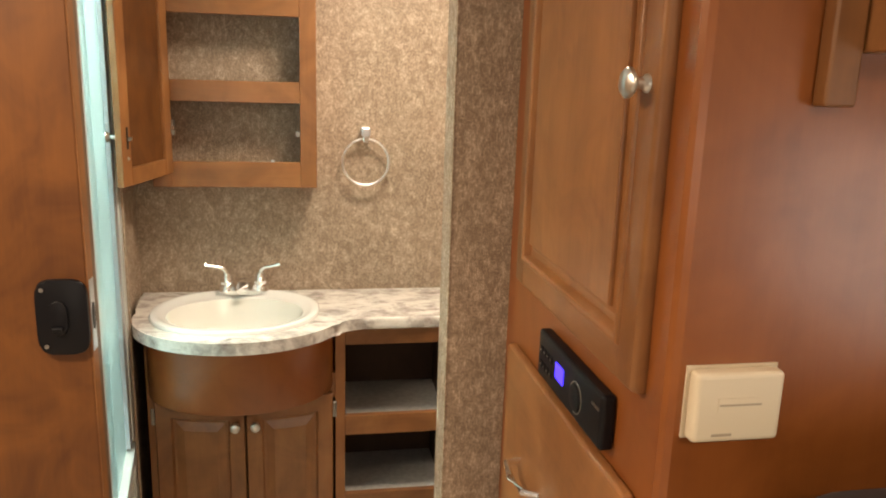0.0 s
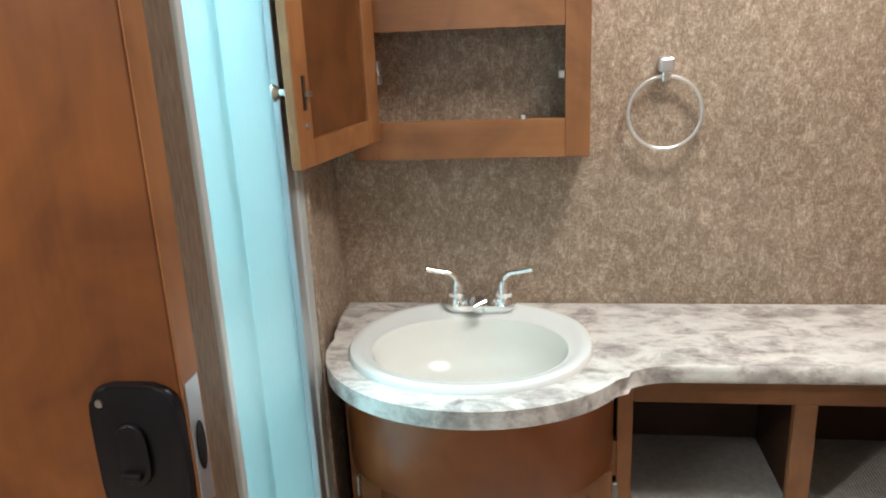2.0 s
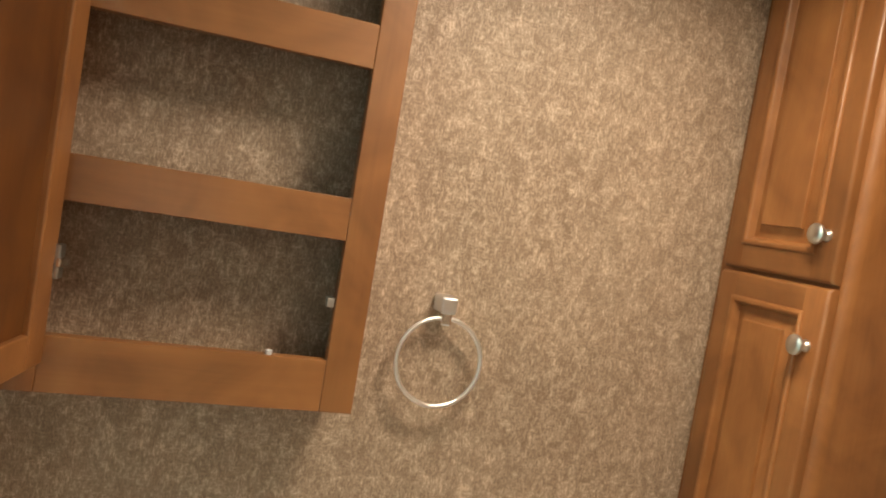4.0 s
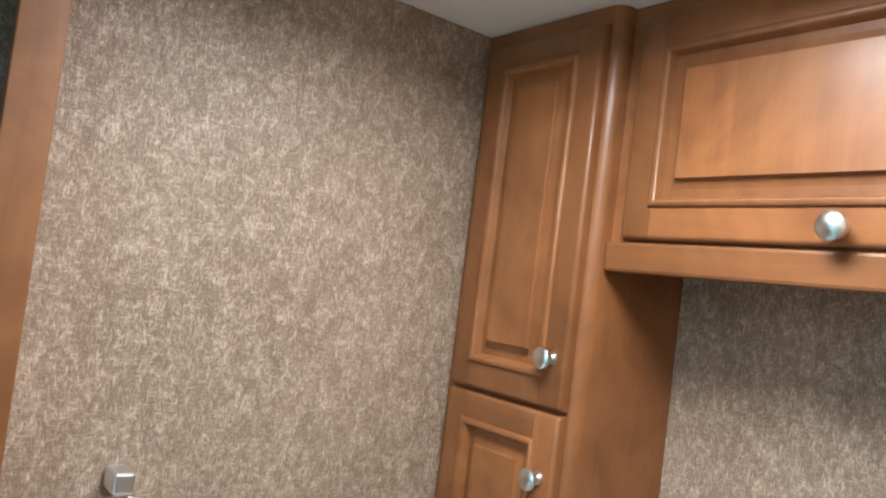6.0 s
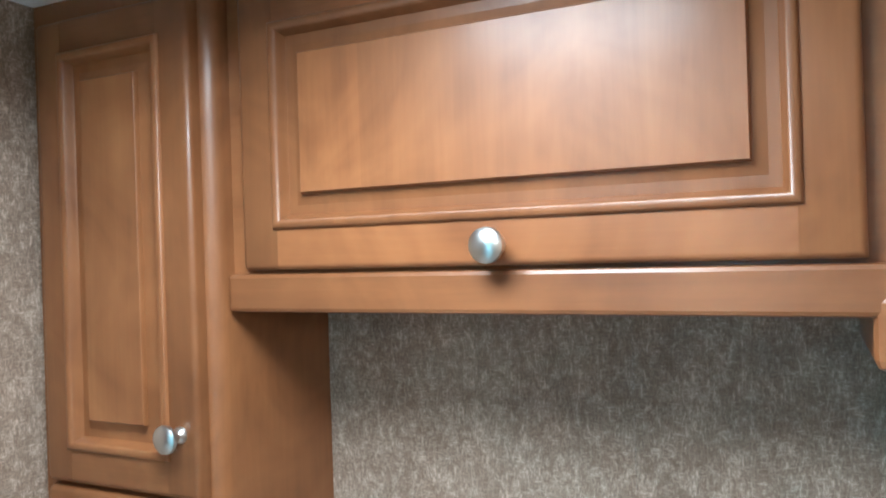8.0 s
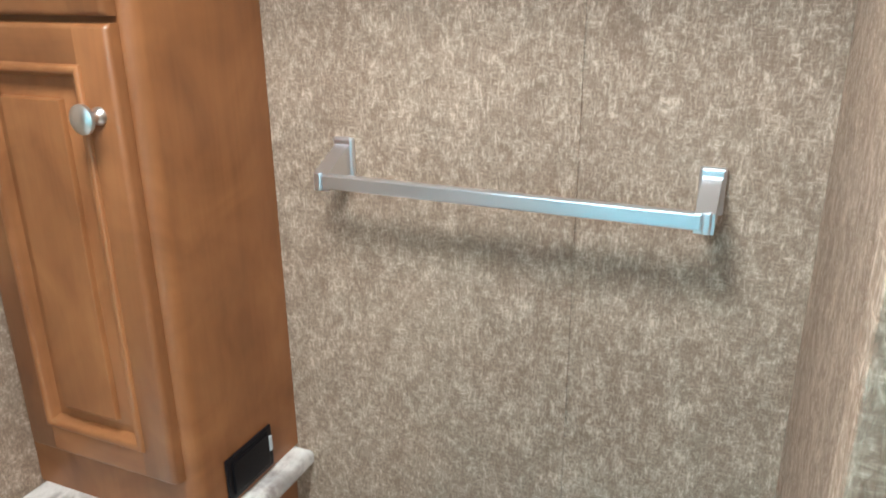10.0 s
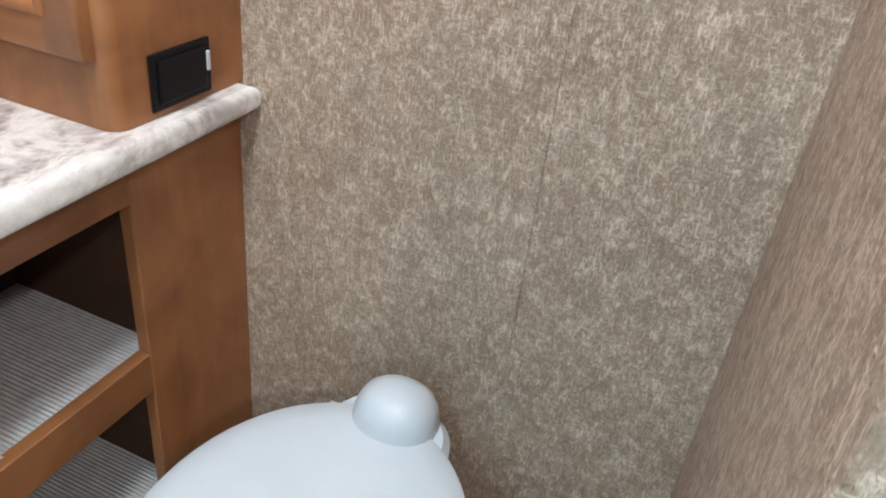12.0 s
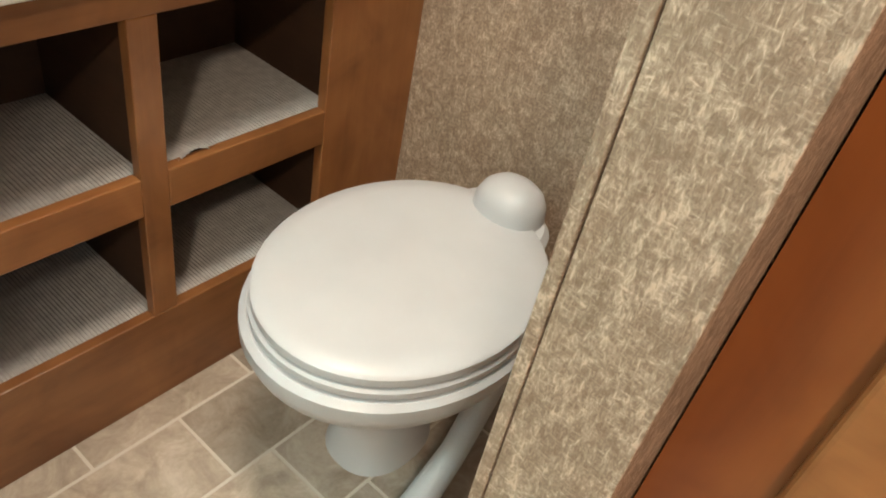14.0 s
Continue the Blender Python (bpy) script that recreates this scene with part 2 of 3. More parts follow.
def tube(points, radius, seg=12, closed=False, bm=None):
    """A round rod along points."""
    bm = bm or bmesh.new()
    pts = [Vector(p) for p in points]
    n = len(pts)
    rings = []
    for i, p in enumerate(pts):
        a = pts[(i - 1) % n] if closed or i else p
        b = pts[(i + 1) % n] if closed or i < n - 1 else p
        d = (b - a).normalized()
        u = d.orthogonal() if abs(d.y) > 0.95 else d.cross(Vector((0, 1, 0)))
        u.normalize()
        w = d.cross(u)
        rad = radius[i] if isinstance(radius, (list, tuple)) else radius
        rings.append([bm.verts.new(p + rad * (math.cos(2 * math.pi * k / seg) * u + math.sin(2 * math.pi * k / seg) * w)) for k in range(seg)])
    for i in range(n if closed else n - 1):
        a, b = rings[i], rings[(i + 1) % n]
        for k in range(seg):
            bm.faces.new((a[k], a[(k + 1) % seg], b[(k + 1) % seg], b[k]))
    if not closed:
        bm.faces.new(rings[0][::-1])
        bm.faces.new(rings[-1])
    return bm


def slab(outline, z0, z1, bevel=0.0, seg=3):
    """A flat outline in x and y, extruded from z0 to z1 with rounded rims."""
    bm = bmesh.new()
    lo = [bm.verts.new((x, y, z0)) for x, y in outline]
    hi = [bm.verts.new((x, y, z1)) for x, y in outline]
    n = len(outline)
    bm.faces.new(lo[::-1])
    bm.faces.new(hi)
    for i in range(n):
        bm.faces.new((lo[i], lo[(i + 1) % n], hi[(i + 1) % n], hi[i]))
    if bevel:
        es = [e for e in bm.edges if abs(e.verts[0].co.z - e.verts[1].co.z) < 1e-6]
        bmesh.ops.bevel(bm, geom=es, offset=bevel, segments=seg, affect="EDGES", profile=0.5)
    return bm


def loft(rings):
    """Skins a stack of equal rings and closes both ends."""
    bm = bmesh.new()
    vs = [[bm.verts.new(p) for p in ring] for ring in rings]
    n = len(vs[0])
    for a, b in zip(vs, vs[1:]):
        for i in range(n):
            bm.faces.new((a[i], a[(i + 1) % n], b[(i + 1) % n], b[i]))
    bm.faces.new(vs[0][::-1])
    bm.faces.new(vs[-1])
    return bm


def oval(cx, cy, a, b, z, n=48, p=2.0, egg=0.0):
    ring = []
    for i in range(n):
        t = 2 * math.pi * i / n
        c, s = math.cos(t), math.sin(t)
        x = a * math.copysign(abs(c) ** (2 / p), c)
        y = b * math.copysign(abs(s) ** (2 / p), s) * (1 + egg * c)
        ring.append((cx + x, cy + y, z))
    return ring


def placed(bm, m):
    bmesh.ops.transform(bm, matrix=m, verts=bm.verts)
    return bm


# local frames in which a front lies in x (width) and z (height) and faces -y
WEST = lambda x, y, z: Matrix.Translation((x, y, z)) @ Matrix.Rotation(radians(-90), 4, "Z")
SOUTH = lambda x, y, z: Matrix.Translation((x, y, z))


def rounded_bar(a0, a1, b0, b1, t, outer, lying):
    """A frame board from b0 to b1, its outer front edge rounded over; it stands, or lies along x."""
    r = 0.007
    arc = [(r - r * math.cos(radians(g_)), r - r * math.sin(radians(g_))) for g_ in (0, 22, 45, 68, 90)]
    if outer <= a0:
        prof = [(a1, 0), (a0, 0)] + [(a0 + p, -t + q) for p, q in arc] + [(a1, -t)]
    else:
        prof = [(a0, 0), (a1, 0)] + [(a1 - p, -t + q) for p, q in arc] + [(a0, -t)]
    if lying:
        return loft([[(b, y, a) for a, y in prof] for b in (b0, b1)])
    ends = ((b0, 0.66), (b0 + 0.002, 0.86), (b0 + 0.006, 1.0), (b1 - 0.006, 1.0), (b1 - 0.002, 0.86), (b1, 0.66))
    return loft([[(a, y * k, b) for a, y in prof] for b, k in ends])


def panel_front(parent, m, w, h, t=0.019, stile=0.055, mats=(WZ, WX), name="door", label="", boards=1):
    """A raised-panel cabinet front: two stiles, two rails, a moulded raised panel. Local x: 0..w, z: 0..h, back at y=0."""
    mv, mh = mats
    root = part(name, placed(box(0.004, w - 0.004, -t * 0.45, 0, 0.004, h - 0.004), m), mv, parent, label)
    for x0, outer in ((0, 0.0), (w - stile, w)):
        part("stile", placed(rounded_bar(x0, x0 + stile, 0, h, t, outer, False), m), mv, root, "", True)
    for z0, outer in ((0, 0.0), (h - stile, h)):
        part("rail", placed(rounded_bar(z0, z0 + stile, stile, w - stile, t - 0.0003, outer, True), m), mh, root, "", True)
    # a round bead along the opening, a hollow, a slope, then the raised field
    bm = bmesh.new()
    def ring(ins, y):
        return [bm.verts.new((x, y, z)) for x, z in ((ins, ins), (w - ins, ins), (w - ins, h - ins), (ins, h - ins))]
    s = stile
    rs = [ring(s - 0.005, -t + 0.001), ring(s - 0.0042, -t - 0.0025), ring(s - 0.002, -t - 0.0046), ring(s + 0.001, -t - 0.0052), ring(s + 0.004, -t - 0.0040), ring(s + 0.0065, -t - 0.0005), ring(s + 0.0085, -t * 0.62), ring(s + 0.0115, -t * 0.40), ring(s + 0.015, -t * 0.36), ring(s + 0.022, -t * 0.46), ring(s + 0.0335, -t * 0.76), ring(s + 0.0340, -t * 1.02), ring(s + 0.0352, -t * 1.10)]
    for a, b in zip(rs, rs[1:]):
        for i in range(4):
            bm.faces.new((a[i], a[(i + 1) % 4], b[(i + 1) % 4], b[i]))
    ins = s + 0.0352
    if boards == 1:
        bm.faces.new(rs[-1])
    part("raised_panel", placed(bm, m), mv, root, "", True)
    if boards > 1:
        cuts = [0.0, 0.17, 0.36, 0.61, 0.82, 1.0]
        for a, b in zip(cuts, cuts[1:]):
            x0, x1 = ins + (w - 2 * ins) * a, ins + (w - 2 * ins) * b
            part("board", placed(box(x0, x1, -t * 1.10, -t * 0.5, ins, h - ins), m), mv, root)
    return root


def knob(parent, m, r=0.016, material=NICKEL):
    prof = [(0.0, 0.0), (r * 0.62, 0.0), (r * 0.60, 0.003), (r * 0.36, 0.007), (r * 0.36, 0.014), (r * 0.75, 0.018), (r, 0.022), (r * 0.98, 0.026), (r * 0.7, 0.030), (0.0, 0.032)]
    return part("knob", lathe(prof, 24, m @ Matrix.Rotation(radians(90), 4, "X")), material, parent, "round brushed-nickel knob", True)


# ---------------------------------------------------------------- the setting
setting("floor", box(-1.75, 1.75, -1.75, N + 0.05, -0.05, -0.0015), GROUT, "stone-look vinyl floor with pale joints", "floor")
cb = bmesh.new()
for x0, x1, y0, y1 in ((-1.75, 1.75, -1.75, 1.70), (-1.75, 1.75, 2.20, N + 0.05), (-1.75, -1.13, 1.70, 2.20), (-0.77, 1.75, 1.70, 2.20)):
    add_box(cb, x0, x1, y0, y1, CEIL, CEIL + 0.06)
setting("ceiling", cb, CEILM, "plain off-white panelled ceiling", "ceiling")
setting("wall_north", box(-1.45, E + 0.06, N, N + 0.06, 0, CEIL), PAPER, "brown grass-cloth patterned vinyl wall", "wall")
setting("wall_east", box(E, E + 0.06, PN, N, 0, CEIL), PAPER, "brown grass-cloth patterned vinyl wall", "wall")
setting("wall_west", box(W - 0.03, W, 2.10, N, 0, CEIL), PAPER, "brown patterned partition beside the shower", "wall")
setting("partition_right", box(JR, 1.75, PS, PN, 0, CEIL), PAPER, "brown patterned partition beside the doorway", "wall")
setting("partition_left", box(-1.75, JL, PS + 0.035, 1.527, 0, CEIL), PAPER, "brown patterned partition behind the sliding door", "wall")
setting("partition_head", box(JL, JR, PS + 0.035, PN, 1.96, CEIL), PAPER, "patterned lintel above the bathroom doorway", "wall")
# Thin strip added to make the partition's patterned end darker.
setting("door_end_trim", box(JL, JL + 0.003, PS + 0.037, 1.5265, 0, 1.96), COVERM, "dark brown cover strip added over the partition's end", "trim")
setting("jamb_cover", box(JR - 0.004, JR, PS - 0.002, 1.497, 0, 1.96, 0.0012), PAPER, "patterned cover panel on the door jamb", "trim")
setting("jamb_casing", box(JR + 0.0003, JR + 0.0178, PN, 1.4983, 0, 1.96), PAPER, "patterned door casing behind the jamb", "trim")
setting("jamb_edge", box(JR - 0.004, JR + 0.018, 1.4985, 1.509, 0, 1.96, 0.0012), PAPER, "narrow patterned strip on the door jamb", "trim")
setting("wall_seam", box(E - 0.002, E, 1.733, 1.737, 0.12, 1.655), PAPER, "thin joint strip in the wall covering", "trim")
setting("wall_room_west", box(-1.75, -1.69, -1.69, PS + 0.035, 0, CEIL), PAPER, "brown patterned outer wall of the living space", "wall")
wb = bmesh.new()
for y0, y1, z0, z1 in ((-1.69, -1.1, 0, CEIL), (-0.2, PS, 0, CEIL), (-1.1, -0.2, 0, 0.75), (-1.1, -0.2, 1.35, CEIL)):
    add_box(wb, 1.69, 1.75, y0, y1, z0, z1)
setting("wall_room_east", wb, PAPER, "brown patterned outer wall with a window-sized opening, out of view", "wall")
# Out-of-view wall; its opening is added for the rear fill.
ws = bmesh.new()
for x0, x1, z0, z1 in ((-1.75, -0.9, 0, CEIL), (0.0, 1.75, 0, CEIL), (-0.9, 0.0, 0, 0.85), (-0.9, 0.0, 1.45, CEIL)):
    add_box(ws, x0, x1, -1.75, -1.69, z0, z1)
setting("wall_room_south", ws, PAPER, "brown patterned outer wall with a window-sized opening, out of view", "wall")

# shower stall behind the obscure glass
sb = bmesh.new()
add_box(sb, -1.45, -1.41, 1.529, N, 0, CEIL)
add_box(sb, -1.41, W - 0.03, N - 0.03, N - 0.001, 0, CEIL)
add_box(sb, -1.41, -0.46, 1.529, 1.544, 0, CEIL)
add_box(sb, -1.41, -0.56, 1.549, N - 0.03, 0.02, 0.14)
setting("shower_surround", sb, FIBRE, "white fibreglass shower walls and pan", "shower wall")
A, B = Vector((-0.432, 1.564)), Vector((-0.505, 2.095))


def along(s0, s1, d0, d1, z0, z1, bevel=0.002):
    """A box along the shower's glass line: s in metres from A towards B, d towards the room."""
    u = (B - A).normalized()
    bm = box(s0, s1, d0, d1, z0, z1, bevel)
    return placed(bm, Matrix.Translation((A.x, A.y, 0)) @ Matrix.Rotation(math.atan2(u.y, u.x), 4, "Z"))


L = (B - A).length
shower = thing("shower_door", (A.x, A.y, 0), "shower door of pale obscure glass in a white aluminium frame", "shower door")
part("near_post", along(-0.012, 0.006, -0.012, 0.014, 0, CEIL), ALU, shower)
part("far_post", along(L - 0.03, L + 0.025, -0.012, 0.03, 0, CEIL), ALU, shower)
part("inner_stile", along(L - 0.085, L - 0.03, -0.008, 0.022, 0.46, CEIL - 0.03), ALUBLUE, shower)
part("far_trim", along(L + 0.025, L + 0.05, -0.018, 0.02, 0, CEIL), PAPER, shower, "patterned cover strip")
part("bottom_rail", along(0.012, L - 0.03, -0.018, 0.024, 0.42, 0.455), ALU, shower)
part("lower_panel", along(0.012, L - 0.03, -0.004, 0.012, 0.0, 0.42), FIBRE, shower, "white lower panel")
part("pane", along(0.006, 0.16, -0.004, 0.001, 0.455, CEIL - 0.002, 0), GLASS, shower, "pale blue-green obscure glass").visible_shadow = False
part("pane", along(0.150, L - 0.085, 0.004, 0.009, 0.455, CEIL - 0.002, 0), GLASS2, shower, "pale grey-blue obscure glass").visible_shadow = False

# ---------------------------------------------------------------- sliding door
door = thing("sliding_door", (-0.72, PS, 0.0), "orange-brown wood veneer sliding door, slid open", "door")
part("leaf", box(-1.06, JL + 0.018, PS - 0.012, PS + 0.024, 0.015, 1.97, 0.002), DOORW, door)
part("edge_band", box(JL + 0.0182, JL + 0.0205, PS - 0.0115, PS + 0.0235, 0.016, 1.969, 0.0005), WZ, door, "plain wood edging")
lx = JL + 0.0205
latch = part("latch_plate", placed(slab([(x, z) for x, z, _ in oval(0, 0, 0.044, 0.070, 0, 40, 5.0)], 0, 0.011, 0.004), Matrix.Translation((lx - 0.0445, PS - 0.0122, 1.035)) @ Matrix.Rotation(radians(90), 4, "X")), BLACK, door, "black plastic pull plate with a recess", True)
part("recess_rim", placed(slab([(x, z) for x, z, _ in oval(0, 0, 0.016, 0.032, 0, 32, 3.0)], 0, 0.006, 0.003), Matrix.Translation((lx - 0.050, PS - 0.022, 1.035)) @ Matrix.Rotation(radians(90), 4, "X")), BLACK, door, "", True)
part("latch_tab", box(lx - 0.062, lx - 0.042, PS - 0.034, PS - 0.022, 1.012, 1.019, 0.002), BLACK, door)
for sx, sz in ((-0.076, 0.056), (-0.074, -0.050)):
    part("screw", lathe([(0, 0), (0.0042, 0), (0.0038, 0.0018), (0, 0.002)], 12, Matrix.Translation((lx - 0.0 + sx, PS - 0.023, 1.031 + sz)) @ Matrix.Rotation(radians(90), 4, "X")), STEEL, door)
part("strike_plate", box(lx, lx + 0.0015, PS - 0.008, PS + 0.018, 0.965, 1.10, 0.0005), ALUBLUE, door, "bright metal strike plate on the edge")
part("latch_hole", placed(slab([(x, z) for x, z, _ in oval(0, 0, 0.0085, 0.026, 0, 24)], 0, 0.001), Matrix.Translation((lx + 0.0016, PS + 0.005, 1.03)) @ Matrix.Rotation(radians(90), 4, "X") @ Matrix.Rotation(radians(90), 4, "Y")), BLACK, door)

# ---------------------------------------------------------------- vanity
van = thing("vanity_cabinet", (0.2, F, 0), "stained maple vanity with open shelves and a bowed front", "vanity cabinet")
XA0, XA1, XB0, XB1 = 0.102, 0.398, 0.440, 0.733
Z1B, Z1T, Z2B, Z2T = 0.457, 0.686, 0.193, 0.393
Y0, Y1 = F, F + 0.02
for nm, bx, mt in (
    ("stile", (W + 0.06, W + 0.085, 0, TOP - 0.034), WZ), ("stile", (0.072, XA0, 0, TOP - 0.034), WZ), ("stile", (XA1, XB0, Z2B, Z1T), WZ), ("wide_stile", (XB1, E, 0, TOP - 0.034), WZ),
    ("top_rail", (XA0, XB1, Z1T, TOP - 0.034), WX), ("middle_rail", (XA0, XA1, Z2T, Z1B), WX), ("middle_rail", (XB0, XB1, Z2T, Z1B), WX), ("bottom_rail", (XA0, XB1, 0, Z2B), WX),
    ("bottom_rail", (W + 0.085, 0.072, 0, 0.07), WX), ("door_header", (W + 0.085, 0.072, 0.52, 0.60), WX)):
    part(nm, box(bx[0], bx[1], Y0, Y1, bx[2], bx[3], 0.002), mt, van)
part("end_panel", box(W + 0.06, W + 0.075, Y1, N, 0, TOP - 0.034), INW_SHADED, van)
part("divider_panel", box(0.075, 0.095, Y1, N - 0.012, 0, TOP - 0.034), INW_SHADED, van)
part("divider_panel", box(0.413, 0.425, Y1, N - 0.012, 0, TOP - 0.034), INW_SHADED, van)
part("divider_panel", box(XB1 + 0.03, XB1 + 0.045, Y1, N - 0.012, 0, TOP - 0.034), INW_SHADED, van)
part("back_panel", box(W + 0.075, E, N - 0.012, N, 0, TOP - 0.034), INW_SHADED, van)
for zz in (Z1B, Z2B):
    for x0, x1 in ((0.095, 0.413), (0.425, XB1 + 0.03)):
        part("shelf", box(x0, x1, Y1, N - 0.012, zz - 0.018, zz - 0.006), INW_SHADED, van)
# bowed fascia below the basin
CX, CY = -0.200, 2.20
bow = bmesh.new()
cols = []
for i in range(49):
    t = math.pi + math.pi * i / 48
    c, q = math.cos(t), math.sin(t)
    cols.append([bow.verts.new((CX + a_ * c, CY + b_ * q, zz)) for a_, b_, zz in ((0.268, 0.215, TOP - 0.034), (0.268, 0.215, 0.560), (0.264, 0.211, 0.555), (0.256, 0.203, 0.555), (0.256, 0.203, TOP - 0.034))])
for p, r in zip(cols, cols[1:]):
    for k in range(4):
        bow.faces.new((p[k], r[k], r[k + 1], p[k + 1]))
    bow.faces.new((p[4], r[4], r[0], p[0]))
part("bowed_fascia", bow, PANELW, van, "bowed veneer apron under the basin", True)
bot = slab([(CX + 0.257 * math.cos(math.pi + math.pi * i / 48), CY + 0.204 * math.sin(math.pi + math.pi * i / 48)) for i in range(49)], 0.557, 0.566)
part("apron_floor", bot, INW_SHADED, van)


def scooped_door(x0, x1, z0, z1, mirror):
    """A vanity door whose top edge is cut in a hollow under the bowed apron."""
    n = 14
    w = x1 - x0
    def top(x, drop=0.0):
        k = (x - x0) / w
        k = 1 - k if mirror else k
        return z1 - 0.012 - 0.028 * max(0.0, k - 0.12) ** 0.6 - drop
    def sheet(ins, y, drop):
        xs = [x0 + ins + (w - 2 * ins) * i / n for i in range(n + 1)]
        return [(x, y, z0 + ins) for x in xs] + [(x, y, top(x, drop)) for x in reversed(xs)]
    ff = F - 0.019
    root = part("door", loft([sheet(0.0, F - 0.001, 0), sheet(0.0, ff + 0.003, 0), sheet(0.003, ff, 0.003), sheet(0.044, ff, 0.05), sheet(0.050, ff + 0.009, 0.056), sheet(0.056, ff + 0.009, 0.062), sheet(0.078, ff + 0.002, 0.086), sheet(0.080, ff + 0.001, 0.088)]), WZ, van, "raised-panel door with a hollowed top")
    return root


for x0, x1, mirror, kx in ((-0.448, -0.1945, False, -0.221), (-0.1895, 0.064, True, -0.163)):
    d = scooped_door(x0, x1, 0.085, 0.552, mirror)
    knob(d, SOUTH(kx, F - 0.019, 0.452), 0.0145)
    hx = x0 - 0.006 if not mirror else x1 + 0.006
    part("hinge", box(hx - 0.006, hx + 0.006, F - 0.0105, F - 0.002, 0.46, 0.51, 0.002), STEEL, d)
    part("hinge_pin", tube([(hx, F - 0.012, 0.462), (hx, F - 0.012, 0.508)], 0.003, 8), STEEL, d)
# shelf liners, one with a curled front edge
for zz in (Z1B, Z2B):
    for x0, x1 in ((0.097, 0.411), (0.427, XB1 + 0.028)):
        bm = bmesh.new()
        nx, ny = 208, 5
        curl = (zz == Z1B and x0 > 0.3)
        def lift(i, j):
            rib = 0.0017 * (1.0, 0.35, 0.0, 0.35)[i % 4]
            return rib + (0.013 * math.exp(-((i / nx - 0.2) / 0.07) ** 2) if curl and j == 0 else 0.0)
        g = [[bm.verts.new((x0 + (x1 - x0) * i / nx, F + 0.012 + (N - 0.014 - F - 0.012) * j / ny, zz - 0.0045 + lift(i, j))) for j in range(ny + 1)] for i in range(nx + 1)]
        for i in range(nx):
            for j in range(ny):
                bm.faces.new((g[i][j], g[i + 1][j], g[i + 1][j + 1], g[i][j + 1]))
        lin = part("shelf_liner", bm, LINER)
        tagged(lin, "grey ribbed liner lying in an open shelf" + (", front edge curled" if curl else ""), "shelf liner", "liners in the vanity")
outlet = thing("junction_box", (0.19, N - 0.07, 0.66), "small white plastic box under the counter", "electrical box")
part("housing", box(0.150, 0.235, N - 0.09, N - 0.0125, 0.655, 0.715, 0.004), PLASTIC, outlet)
part("clip", box(0.120, 0.150, N - 0.05, N - 0.0125, 0.70, 0.72, 0.002), PLASTIC, outlet)

# countertop
pts = [(E - 0.002, N - 0.001), (W + 0.004, N - 0.001), (W + 0.006, 2.33)]
for i in range(33):
    t = math.pi * 0.93 + math.pi * 0.93 * i / 32
    pts.append((CX + 0.302 * math.cos(t), CY + 0.259 * math.sin(t)))
last = pts[-1]
for k in range(1, 7):
    s = k / 6
    pts.append((last[0] + s * (0.165 - last[0]), last[1] + (2.128 - last[1]) * (1 - (1 - s) ** 2)))
pts.append((E - 0.002, 2.128))
counter = part("countertop", slab(pts, TOP - 0.034, TOP, 0.012, 4), STONE, None, "", True)
cut = new("cutter", bpy.data.meshes.new("cutter"))
cbm = slab([(x, y) for x, y, _ in oval(-0.215, 2.212 - 0.010, 0.242 * 0.90, 0.214 * 0.86, 0, 48)], TOP - 0.2, TOP + 0.1)
cbm.to_mesh(cut.data)
cbm.free()
hole = counter.modifiers.new("hole", "BOOLEAN")
hole.object, hole.operation, hole.solver = cut, "DIFFERENCE", "EXACT"
whole = bpy.data.meshes.new_from_object(counter.evaluated_get(bpy.context.evaluated_depsgraph_get()))
counter.modifiers.clear()
counter.data = whole
bpy.data.objects.remove(cut)
tagged(counter, "grey and cream marbled laminate countertop with rounded edge", "countertop")

# basin
SX, SY = -0.215, 2.212
sink = thing("wash_basin", (SX, SY, TOP), "white oval drop-in wash basin with cream bowl", "sink")
rings = []
prof = [(1.0, 0.0), (1.0, 0.006), (0.985, 0.011), (0.95, 0.013), (0.90, 0.011), (0.86, 0.006)]
for k, h in prof:
    rings.append(oval(SX, SY, 0.242 * k, 0.214 * k, TOP + h, 64, 2.15))
rim_in = oval(SX, SY - 0.022, 0.242 * 0.80, 0.214 * 0.70, TOP + 0.004, 64, 2.15)
rings.append(rim_in)
bm = bmesh.new()
vs = [[bm.verts.new(p) for p in r] for r in rings]
for a, b in zip(vs, vs[1:]):
    for i in range(64):
        bm.faces.new((a[i], a[(i + 1) % 64], b[(i + 1) % 64], b[i]))
part("rim", bm, CERAMIC, sink, "glossy white rim", True)
bm = bmesh.new()
rr = [[bm.verts.new(p) for p in oval(SX, SY - 0.022, 0.242 * 0.80 * k, 0.214 * 0.70 * k, TOP + 0.0042 - d, 64, 2.15)] for k, d in ((1.0, 0.0), (0.97, 0.012), (0.92, 0.04), (0.83, 0.075), (0.68, 0.10), (0.45, 0.115), (0.2, 0.121), (0.09, 0.123))]
for a, b in zip(rr, rr[1:]):
    for i in range(64):
        bm.faces.new((a[i], a[(i + 1) % 64], b[(i + 1) % 64], b[i]))
bm.faces.new(rr[-1])
part("bowl", bm, CERAMIC_IN, sink, "cream glazed bowl", True)
part("drain", lathe([(0, 0), (0.021, 0), (0.021, 0.003), (0.012, 0.004), (0, 0.003)], 24, Matrix.Translation((SX, SY - 0.022, TOP - 0.118))), CHROME, sink, "chrome drain", True)

